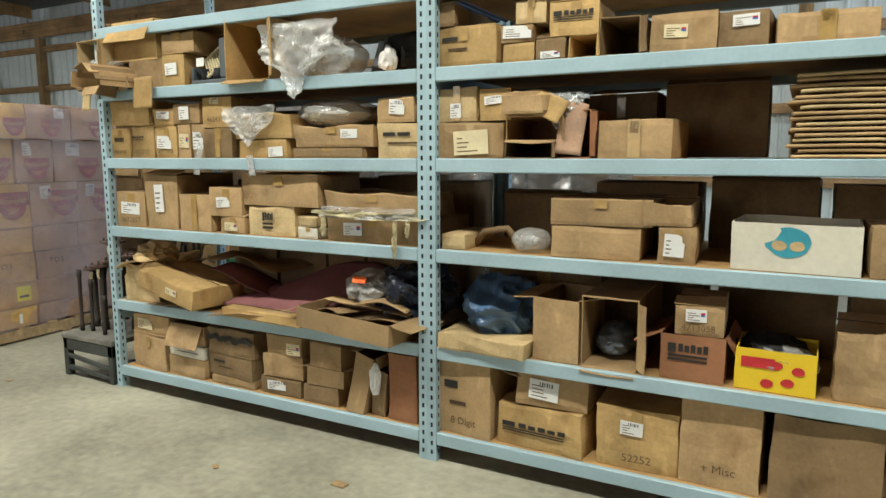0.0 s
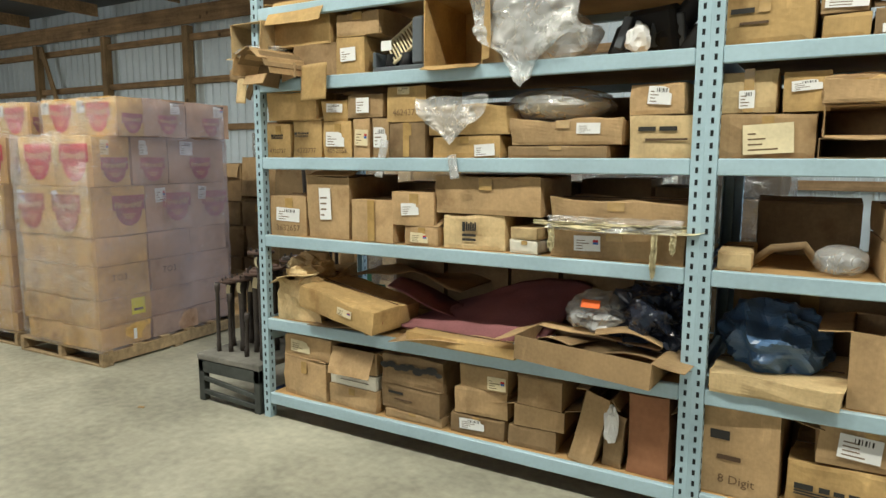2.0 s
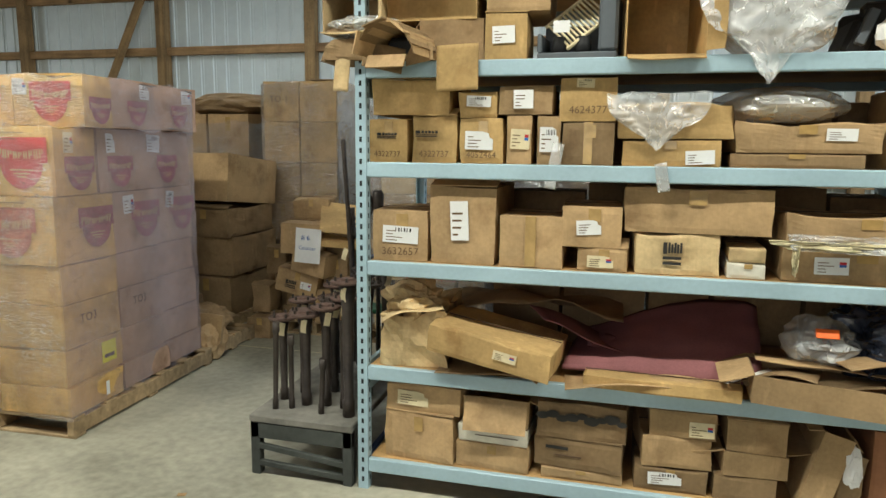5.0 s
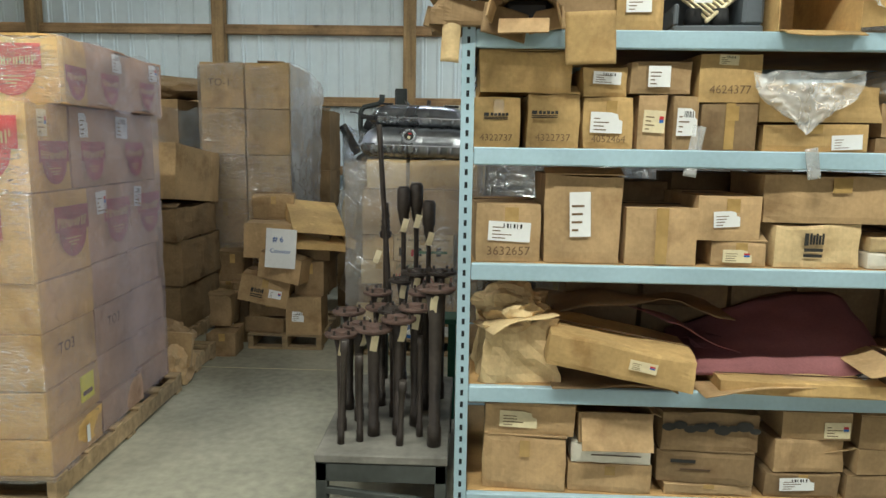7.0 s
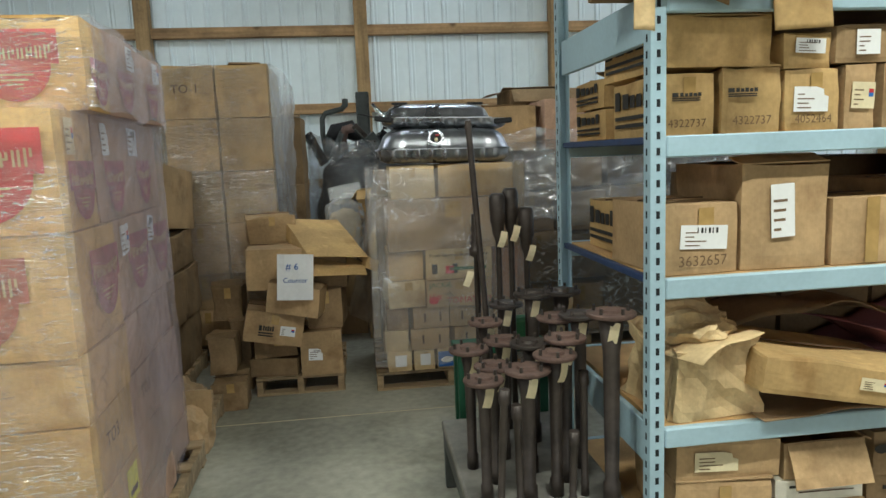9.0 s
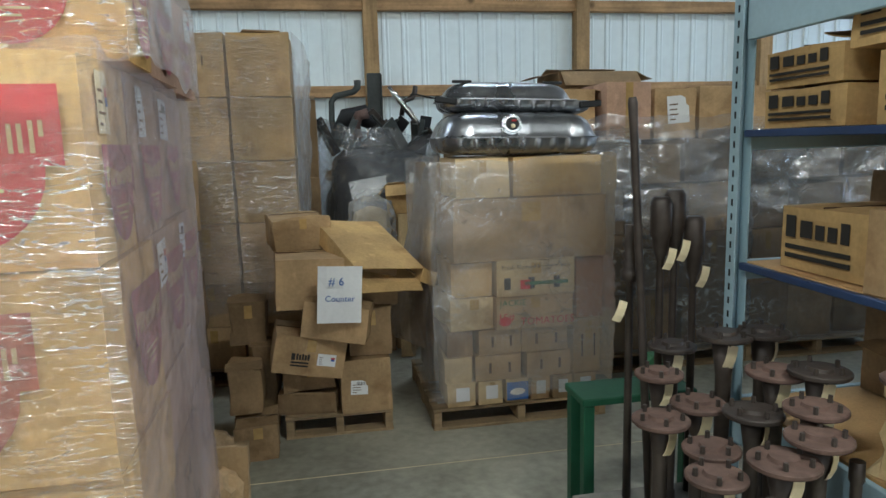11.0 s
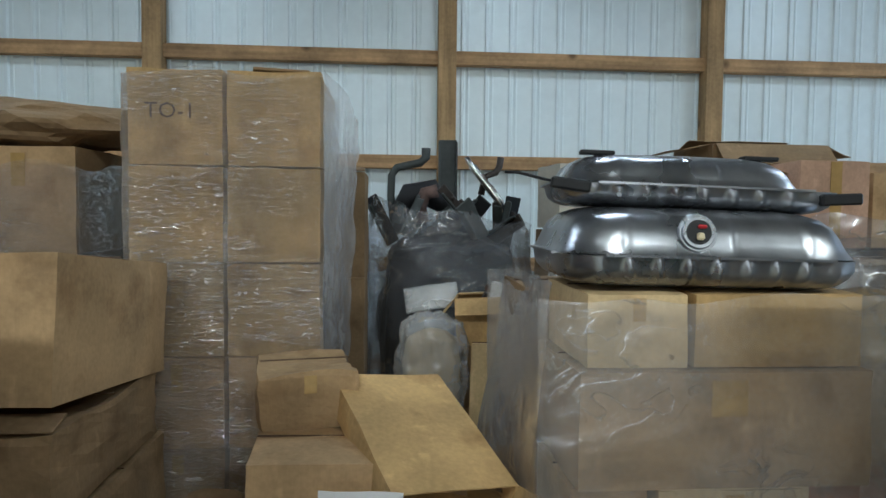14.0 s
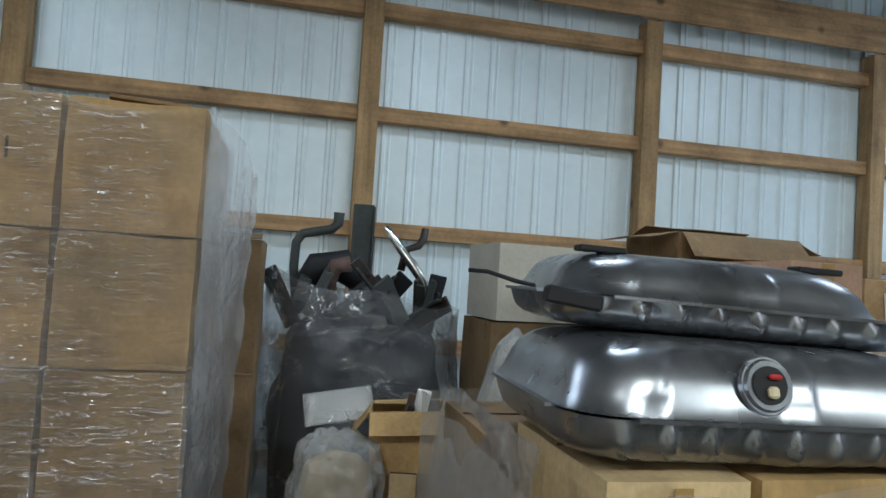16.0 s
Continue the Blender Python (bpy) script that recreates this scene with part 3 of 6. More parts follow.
def ribbed(x0, x1, y, z0, z1):
    """Vertical ribbed sheet metal, ribs 0.23 m apart with minor ribs between."""
    bm = bmesh.new()
    prof = []
    x = x0
    while x < x1:
        prof += [(x, 0.0), (x + 0.012, -0.018), (x + 0.036, -0.018), (x + 0.048, 0.0), (x + 0.064, 0.0), (x + 0.07, -0.006), (x + 0.082, -0.006), (x + 0.088, 0.0)]
        x += 0.2286
    for a, b in zip(prof, prof[1:]):
        v = [bm.verts.new((a[0], y + a[1], z0)), bm.verts.new((b[0], y + b[1], z0)), bm.verts.new((b[0], y + b[1], z1)), bm.verts.new((a[0], y + a[1], z1))]
        bm.faces.new(v)
    bmesh.ops.remove_doubles(bm, verts=bm.verts, dist=0.0005)
    add_box(bm, x0, x1, y + 0.004, y + 0.06, z0, z1)
    return bm


wall_north = setting("wall_north", ribbed(XW, XE, YN, 0, 5.0), wall_metal, "white ribbed sheet metal wall lining", "wall")


def open_wall(name, along, at, a0, a1, o0, o1, oz, z1):
    bm = bmesh.new()
    for p, q, za, zb in ((a0, o0, 0, z1), (o1, a1, 0, z1), (o0, o1, oz, z1)):
        if along == "x":
            add_box(bm, p, q, at - 0.1, at + 0.1, za, zb)
        else:
            add_box(bm, at - 0.1, at + 0.1, p, q, za, zb)
    setting(name, bm, roof_metal, "dull grey unseen wall with a door opening added for light", "wall")


# walls out of view, added to close the hall; their openings let light in
open_wall("wall_south", "x", YS - 0.1, XW, XE, -8.6, -1.4, 4.7, 5.0)
open_wall("wall_west", "y", XW - 0.1, YS, YN, -0.6, 4.6, 4.5, 5.0)
open_wall("wall_east", "y", XE + 0.1, YS, YN, 4.9, 9.5, 4.7, 5.0)
setting("ceiling", box(XW - 0.2, XE + 0.2, YS - 0.2, YN + 0.2, 5.0, 5.1), roof_metal, "dark metal roof underside", "ceiling")
for x in (-20.9, -18.35, -15.65, -12.93, -10.22, -7.62, -4.99, -2.46, -0.02, 2.4, 4.85):
    setting("trim_post", box(x - 0.083, x + 0.083, 9.93, 10.09, 0, 4.305, 0.004), wood_stud, "rough sawn timber wall post", "post")
    setting("trim_truss", box(x - 0.02, x + 0.02, -6.9, 9.86, 4.72, 4.98, 0.004), wood_girt, "timber roof truss chord", "truss")
for z in (0.35, 1.28, 2.23, 3.19, 4.07):
    setting("trim_girt", box(XW + 0.1, XE - 0.1, 9.985, 10.095, z - 0.062, z + 0.062, 0.004), wood_girt, "horizontal timber wall girt with knots", "girt")
setting("trim_header", box(XW + 0.1, XE - 0.1, 9.88, 9.925, 4.31, 4.66, 0.004), wood_girt, "wide timber header beam under the roof", "beam")
br = setting("trim_brace", box(-0.07, 0.07, -0.02, 0.02, -0.9, 0.9, 0.003), wood_stud, "diagonal timber wall brace", "brace")
br.matrix_world = pose(-10.75, 9.9, 3.55, 0, 27, 0)
br = setting("trim_brace", box(-0.07, 0.07, -0.02, 0.02, -1.1, 1.1, 0.003), wood_stud, "diagonal timber wall brace", "brace")
br.matrix_world = pose(-17.6, 9.9, 3.2, 0, -22, 0)

# ---- steel rack ----
LEVELS = (0.165, 0.642, 1.16, 1.625, 2.075, 2.48)
YF, YB = 3.205, 4.235


def rack(xa, xb, label):
    """One bay between the post centres xa and xb."""
    t = thing("storage_rack", (xa + xb) / 2, (YF + YB) / 2, 0, label, "rack", "bays of the storage rack")
    ox, oy = (xa + xb) / 2, (YF + YB) / 2
    for x in (xa, xb):
        for y, s in ((YF, 1), (YB, -1)):
            bm = bmesh.new()
            add_box(bm, x - ox - 0.026, x - ox + 0.026, y - oy - 0.003, y - oy + 0.003, 0, 3.0, None, 0.001)
            add_box(bm, x - ox - 0.026, x - ox - 0.021, y - oy + s * 0.003, y - oy + s * 0.05, 0, 3.0)
            add_box(bm, x - ox + 0.021, x - ox + 0.026, y - oy + s * 0.003, y - oy + s * 0.05, 0, 3.0)
            p = part("post", bm, steel_blue, t, "slotted steel rack post")
            bm = bmesh.new()
            z = 0.04
            while z < 2.98:
                for e in (0.0,):
                    add_box(bm, x - ox + e - 0.006, x - ox + e + 0.006, y - oy - s * 0.0045, y - oy - s * 0.002, z, z + 0.024)
                for e in (-0.0275, 0.0265):
                    add_box(bm, x - ox + e, x - ox + e + 0.001, y - oy + s * 0.02, y - oy + s * 0.03, z, z + 0.024)
                z += 0.0508
            tagged(part("slot_row", bm, slot_black, p, "row of dark punched slots"), kind="stuff")
    for i, z in enumerate(LEVELS):
        for y in (YF + 0.012, YB - 0.012):
            bm = box(xa - ox + 0.028, xb - ox - 0.028, y - oy - 0.018, y - oy + 0.014, z - 0.07, z, 0.005)
            part("beam", bm, steel_blue, t, "light blue steel shelf beam")
        part("shelf_board", box(xa - ox + 0.03, xb - ox - 0.03, YF - oy + 0.03, YB - oy - 0.03, z - 0.024, z - 0.002, 0.002), chip_board, t, "particle board shelf")
        for x in (xa, xb):
            hh = 0.15 if i in (1, 4) else 0.025
            part("end_beam", box(x - ox - 0.012, x - ox + 0.012, YF - oy + 0.055, YB - oy - 0.055, z - hh, z, 0.003), steel_blue if hh > 0.1 else steel_navy, t)
    return t


rack(-4.172, -1.672, "light blue steel rack bay crowded with old cartons")
rack(-1.620, 0.90, "light blue steel rack bay half full of cartons")


def sheet(name, x, y, z, w, d, mat, label, category, seed, rise=0.05, rz=0, rx=0, ry=0, thick=0.004, vary=1.0):
    """A bent sheet lying on z."""
    bm = box(-w / 2, w / 2, -d / 2, d / 2, 0, thick)
    bmesh.ops.subdivide_edges(bm, edges=[e for e in bm.edges if abs(e.verts[0].co.z - e.verts[1].co.z) < 1e-4], cuts=10, use_grid_fill=True)
    for v in bm.verts:
        v.co.z += rise * (0.5 + vary * noise.noise(Vector((v.co.x * 3 + seed, v.co.y * 3, seed)))) * (0.3 + 0.7 * math.sin(math.pi * (v.co.x / w + 0.5)))
    o = part(name, bm, mat, smooth=True)
    o.matrix_world = pose(x, y, z, rx, ry, rz)
    return tagged(o, label, category)


def drape(name, x, y, z, w, h, mat, label, category, seed, fold=0.05, point=0.5, rz=0):
    """A thin sheet hanging down from z, folded, drawn to a point below."""
    bm = bmesh.new()
    bmesh.ops.create_grid(bm, x_segments=28, y_segments=24, size=0.5)
    for v in bm.verts:
        u, t = v.co.x, 0.5 - v.co.y
        k = noise.noise(Vector((u * 4 + seed, t * 2, seed)))
        k2 = 1 - 2 * abs(noise.noise(Vector((u * 9 + seed, t * 6, seed * 2))))
        wide = 1 - point * t * t
        v.co = Vector((u * w * wide + 0.03 * w * k, fold * (k + 0.5 * k2) - fold * t * 0.6, -h * t * (1 - point * 1.6 * abs(u) * t) + 0.06 * h * noise.noise(Vector((u * 6, seed, 0)))))
    o = part(name, bm, mat, smooth=True)
    o.matrix_world = pose(x, y, z, 0, 0, rz)
    return tagged(o, label, category)


# ---- pallets of wrapped cartons ----
LAYERS = (0.127, 0.30, 0.52, 0.78, 1.01, 1.40, 1.79, 2.10)


def coffee_stack(x_right, seed, label):
    """A pallet load of cartons, seven layers high, with printed upper layers."""
    pallet(x_right - 1.10, x_right - 0.02, 3.26, 4.72, rz=2)
    rng = random.Random(seed)
    for i, (z0, z1) in enumerate(zip(LAYERS, LAYERS[1:])):
        back = (-0.02, 0.0, 0.0, 0.0, 0.0, 0.01, -0.035)[i]
        first = 3.27 + (0.0, 0.0, 0.01, 0.02, 0.01, 0.05, 0.25)[i]
        cuts = (first, (3.66 if i == 5 else 3.76) + rng.uniform(-0.03, 0.03), (4.02 if i == 5 else 4.24) + rng.uniform(-0.03, 0.03), 4.68 - back)
        for j in range(3):
            for k in range(2):
                d = cuts[j + 1] - cuts[j] - 0.008
                xr = x_right - 0.012 - k * 0.5 - back - rng.uniform(0, 0.014) - 0.085 * ((cuts[j] + cuts[j + 1]) / 2 - 3.27)
                printed = i >= 4
                # front row brighter, rest mauve: warm front light and side haze put into the card
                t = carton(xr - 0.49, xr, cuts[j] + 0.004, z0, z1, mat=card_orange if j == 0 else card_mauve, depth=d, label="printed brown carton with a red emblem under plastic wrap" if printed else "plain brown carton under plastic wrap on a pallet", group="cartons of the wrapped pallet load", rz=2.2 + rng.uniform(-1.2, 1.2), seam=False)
                dims = (0.49, d, z1 - z0)
                s = (z1 - z0) * 0.36
                if printed and j == 0:
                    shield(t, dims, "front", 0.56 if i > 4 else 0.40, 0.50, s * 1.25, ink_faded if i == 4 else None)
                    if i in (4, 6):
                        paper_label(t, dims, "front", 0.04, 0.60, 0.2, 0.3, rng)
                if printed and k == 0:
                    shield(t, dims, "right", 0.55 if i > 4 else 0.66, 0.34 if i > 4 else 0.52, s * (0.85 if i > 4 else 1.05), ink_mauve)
                    if i == 5 or j > 0:
                        paper_label(t, dims, "right", 0.62 if i == 6 else 0.2, 0.62, 0.22, 0.3, rng)
                elif k == 0 and i == 1 and j == 0:
                    sticker("yellow_label", t, dims, "right", 0.6, 0.25, 0.26, 0.6, label_yellow, "bright yellow square sticker")
                    sticker("print_bar", t, dims, "right", 0.64, 0.38, 0.18, 0.1, ink_brown, off=0.0045)
                elif k == 0 and i == 2 and j < 2:
                    mm, fw, fh = on_face(*dims, "right", 0.4, 0.6)
                    lettering("TO3", 0.075, ink_brown, t, mm, "handwriting")
                elif k == 0 and i == 0 and j == 0:
                    sticker("torn_label", t, dims, "right", 0.62, 0.2, 0.06, 0.5, paper_white, "torn strip of white label")
                if j == 0 and i in (4, 5) and k == 0:
                    for q in range(2):
                        sticker("marker_line", t, dims, "front", 0.12 + 0.04 * q, 0.90 - 0.09 * q, 0.5 - 0.15 * q, 0.012, ink_faint, off=0.0035)
    wrap("stretch_wrap", x_right - 1.02, x_right, 3.262, 4.70, 0.12, 1.80, wrap_bright, label, seed, 0.008, 0.085, wrap_side_sheen)
    wrap("stretch_wrap", x_right - 0.99, x_right + 0.03, 3.50, 4.64, 1.79, 2.085, wrap_bright, "clear stretch wrap round the top layer of cartons", seed + 1, 0.006, 0.085, wrap_side_sheen)


coffee_stack(-5.985, 3, "clear wrinkled stretch wrap round a pallet of cartons")
coffee_stack(-7.18, 5, "clear stretch wrap round the neighbouring pallet load")

# low pallet with scrap, then slumped brown cartons behind it
pallet(-7.2, -6.07, 4.78, 5.46)
blob("crumpled_carton", -6.32, 5.1, 0.128, 0.42, 0.5, 0.26, card_dark, 9, 0.5, 2.2, None, "crushed cardboard scrap lying on a pallet", "scrap", 4)
carton(-6.9, -6.5, 4.85, 0.128, 0.42, mat=card_dark, depth=0.5, sag=True, label="crushed brown carton on a low pallet")
carton(-6.26, -6.0, 4.80, 0.128, 0.36, mat=card_tan, depth=0.05, rx=-14, seam=False, label="flattened cardboard sheet leaning on a pallet", category="cardboard")
blob("crumpled_carton", -6.12, 4.86, 0.0, 0.2, 0.3, 0.3, card_tan, 19, 0.5, 2.2, None, "torn cardboard scrap on the floor beside a pallet", "scrap", 3)
pallet(-7.45, -6.40, 5.62, 6.55)
for k in range(2):
    for z0, z1, dx in ((0.127, 0.50, 0.0), (0.50, 0.86, 0.02), (0.86, 1.13, 0.0)):
        carton(-6.92 - 0.53 * k + dx, -6.41 - 0.53 * k + dx, 5.63 + dx, z0, z1, mat=card_dark, depth=0.84, sag=0.03, rz=0, label="large olive-brown carton slumped in a stack", group="slumped olive cartons")
carton(-6.95, -6.405, 5.65, 1.15, 1.59, mat=card_tan, depth=0.86, rz=-2, rx=-6, label="large brown carton on top of a slumped stack")
carton(-7.5, -6.97, 5.66, 1.13, 1.55, mat=card_tan, depth=0.75, open_top=True)
pallet(-7.95, -6.88, 6.85, 7.75)
for k in range(2):
    for z0, z1 in ((0.127, 0.6), (0.6, 1.08), (1.08, 1.55), (1.55, 2.04)):
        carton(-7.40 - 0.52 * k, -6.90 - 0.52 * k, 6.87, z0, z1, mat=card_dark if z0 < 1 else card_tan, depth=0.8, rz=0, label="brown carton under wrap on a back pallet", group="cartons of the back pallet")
wrap("stretch_wrap", -7.94, -6.89, 6.85, 7.69, 0.13, 1.95, wrap_clear, "clear stretch wrap round a back pallet", 12, 0.01)
blob("crumpled_kraft_paper", -7.2, 7.2, 2.042, 1.1, 0.7, 0.26, card_dark, 4, 0.5, 1.8, None, "crumpled dark kraft paper lying on a carton", "paper", 4)

# tall taped stack
pallet(-6.62, -5.76, 6.66, 7.5)
TO = (0.127, 0.42, 0.715, 1.12, 1.53, 1.945, 2.355)
for i, (z0, z1) in enumerate(zip(TO, TO[1:])):
    for k in range(2):
        for j in range(2):
            x0 = -6.605 + 0.412 * k
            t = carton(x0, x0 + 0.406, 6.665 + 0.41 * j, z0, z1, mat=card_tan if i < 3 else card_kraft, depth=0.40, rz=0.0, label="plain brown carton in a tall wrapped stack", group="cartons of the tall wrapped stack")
            if i == 5 and k == 0 and j == 0:
                mm, fw, fh = on_face(0.406, 0.40, z1 - z0, "front", 0.45, 0.55)
                lettering("TO-1", 0.095, ink_brown, t, mm, "handwriting")
wrap("stretch_wrap", -6.612, -5.78, 6.657, 7.49, 0.5, 2.345, wrap_clear, "clear glossy stretch wrap round the tall carton stack", 15, 0.006)
bm = bmesh.new()
bmesh.ops.create_grid(bm, x_segments=20, y_segments=36, size=0.5)
for v in bm.verts:
    u, w = v.co.x + 0.5, v.co.y + 0.5
    q = Vector((u * 5, w * 9, 3.3))
    v.co = Vector((-5.778 + 0.10 * math.sin(u * 1.6) * (0.4 + 0.6 * w) + 0.014 * noise.noise(q) + 0.02 * u * noise.noise(q * 2), 6.67 + 0.92 * u + 0.06 * noise.noise(Vector((w * 7, 1, u))), 0.6 + (1.76 - 0.16 * u * u) * w))
tagged(part("loose_wrap", bm, wrap_haze, smooth=True), "milky loose wrap hanging on the side of the tall stack", "plastic wrap")
pallet(-6.55, -5.66, 7.72, 8.6)
for z0, z1 in ((0.127, 0.75), (0.75, 1.36), (1.36, 2.0)):
    carton(-6.17, -5.64, 7.75, z0, z1, mat=card_dark, depth=0.6, rz=0, label="brown carton standing behind the tall stack", group="cartons behind the tall stack")
flp = thing("cardboard_sheet", -5.98, 6.8, 2.36, "small dark cardboard scrap on top of the stack", "cardboard", rz=12)
part("sheet", box(-0.12, 0.12, -0.08, 0.08, 0, 0.012, 0.002), card_dark, flp)

# tumbled cartons on a small pallet
pallet(-5.90, -5.30, 5.68, 6.5, "broken wooden pallet under a heap of cartons")
carton(-5.60, -5.305, 5.66, 0.127, 0.44, mat=card_tan, depth=0.36, label_at=(.2, .35, .32, .26), rz=3)
carton(-5.92, -5.60, 5.70, 0.127, 0.25, mat=card_dark, depth=0.36, sag=True, rz=-5)
carton(-5.92, -5.62, 5.74, 0.25, 0.38, mat=card_dark, depth=0.36, sag=True, rz=6)
carton(-5.98, -5.58, 5.62, 0.38, 0.60, mat=card_tan, depth=0.36, ry=12, rz=5, logo=(.25, .25, .25, .3), label_at=(.6, .3, .25, .3))
carton(-5.76, -5.40, 5.56, 0.58, 0.78, mat=card_tan, depth=0.36, ry=9, rz=-12)
carton(-5.93, -5.52, 5.66, 0.74, 1.02, mat=card_tan, depth=0.5, rz=4, ry=2)
carton(-5.52, -5.27, 5.72, 0.44, 0.72, mat=card_dark, depth=0.4, rz=-4)
carton(-5.50, -5.24, 5.74, 0.72, 0.95, mat=card_dark, depth=0.4, open_top=True)
carton(-5.96, -5.62, 5.95, 1.02, 1.22, mat=card_tan, depth=0.4, sag=True, rz=12)
carton(-5.62, -5.20, 5.60, 0.965, 1.06, mat=card_kraft, depth=0.62, open_front=True, rz=24, rx=20, ry=6, label="long kraft carton lying open on top of the heap")
nt = thing("paper_note", -5.56, 5.515, 0.975, "white paper note with blue handwriting hung on a carton", "note", rz=4, ry=4)
bm = box(-0.115, 0.115, -0.001, 0.001, -0.28, 0.02)
bmesh.ops.subdivide_edges(bm, edges=bm.edges[:], cuts=4, use_grid_fill=True)
for v in bm.verts:
    v.co.y += 0.012 * noise.noise(v.co * 9) - 0.02 * max(0, -0.1 - v.co.z)
part("sheet", bm, paper_white, nt)
lettering("# 6", 0.06, ink_blue, nt, pose(-0.02, -0.016, -0.06, 90, 0, 0), "handwriting")
lettering("Counter", 0.045, ink_blue, nt, pose(0.0, -0.016, -0.15, 90, 0, 0), "handwriting")
for a in ((-6.16, -5.92, 5.45, 0, .2), (-6.2, -6.0, 5.6, .2, .45), (-6.08, -5.93, 5.85, 0, .5), (-6.2, -5.98, 5.9, .5, .75)):
    carton(a[0], a[1], a[2], a[3], a[4], mat=card_dark, depth=0.25, sag=True, label="crushed dark cardboard box in a heap on the floor")

# pallet under the fuel tanks
pallet(-5.08, -4.05, 5.60, 6.55, "wooden pallet under a wrapped mixed load")
xs = (-5.0, -4.82, -4.66, -4.51, -4.38, -4.25, -4.10)
for k, (a, b) in enumerate(zip(xs, xs[1:])):
    t = carton(a, b - 0.006, 5.60, 0.127, 0.27, mat=card_pale if k < 3 else card_tan, depth=0.3, rz=0, label="small printed carton in the bottom row of a wrapped pallet")
    dims = (b - a - 0.006, 0.3, 0.143)
    if k == 2:
        sticker("blue_panel", t, dims, "front", 0.06, 0.1, 0.88, 0.75, ink_blue, "blue printed panel with a white oval")
        disc(t, dims, "front", 0.5, 0.45, 0.045, paper_white, 0.6, 0.005)
    else:
        sticker("paper_label", t, dims, "front", 0.3, 0.25, 0.45, 0.55, paper_white)
for a, b, z0, z1, m in ((-5.0, -4.83, .27, .42, card_pale), (-4.83, -4.55, .27, .42, card_tan), (-4.55, -4.27, .27, .42, card_tan), (-4.27, -4.08, .27, .6, card_tan), (-5.0, -4.83, .42, .57, card_dark), (-4.83, -4.56, .42, .57, card_tan), (-4.56, -4.27, .42, .57, card_tan), (-4.99, -4.72, .57, .76, card_pale), (-4.97, -4.72, .76, .955, card_kraft), (-4.24, -4.06, .6, .95, card_red)):
    t = carton(a, b - 0.006, 5.595, z0, z1, mat=m, depth=0.42, label="brown carton inside a wrapped mixed pallet load")
    if m is card_tan:
        for u in (0.3, 0.7):
            sticker("print_bar", t, (b - a, 0.42, z1 - z0), "front", u, 0.3, 0.05, 0.4, ink_brown)
t = carton(-4.72, -4.26, 5.56, 0.57, 0.76, mat=card_tan, depth=0.4, rz=0, label="produce carton printed with tomato lettering in red")
lettering("TOMATOES", 0.06, ink_red, t, pose(0.07, -0.204, 0.04, 90, 0, 0))
lettering("15#", 0.06, ink_red, t, pose(-0.17, -0.204, 0.07, 90, 0, 0))
disc(t, (0.46, 0.4, 0.19), "front", 0.12, 0.25, 0.035, ink_red)
lettering("JACKIE", 0.05, ink_green, t, pose(-0.13, -0.204, 0.15, 90, 0, 0))
t = carton(-4.72, -4.26, 5.55, 0.76, 0.965, mat=card_pale, depth=0.4, rz=0, label="cream produce carton with script lettering")
lettering("Fresh Ripened from the Vine", 0.034, ink_black, t, pose(0.0, -0.204, 0.165, 90, 0, 0))
for u in (0.1, 0.4, 0.72):
    sticker("carry_slot", t, (0.46, 0.4, 0.205), "front", u, 0.2, 0.08, 0.32, ink_black)
sticker("print_bar", t, (0.46, 0.4, 0.205), "front", 0.35, 0.3, 0.55, 0.1, ink_green, off=0.0045)
sticker("print_bar", t, (0.46, 0.4, 0.205), "front", 0.3, 0.2, 0.12, 0.25, ink_red, off=0.0045)
carton(-4.96, -4.08, 5.54, 0.965, 1.31, mat=card_tan, depth=0.55, rz=0.5, label="long wide brown carton across a wrapped pallet")
carton(-4.93, -4.62, 5.58, 1.31, 1.53, mat=card_pale, depth=0.5, rz=0, tape=False)
carton(-4.61, -4.09, 5.58, 1.31, 1.53, mat=card_kraft, depth=0.5, rz=0)
carton(-5.02, -4.1, 6.05, 0.13, 1.5, mat=card_dark, depth=0.45, rz=0, label="large carton at the back of a wrapped pallet")
wrap("stretch_wrap", -5.07, -4.05, 5.53, 6.52, 0.2, 1.52, wrap_milky, "hazy stretch wrap round the mixed pallet load", 21, 0.012)


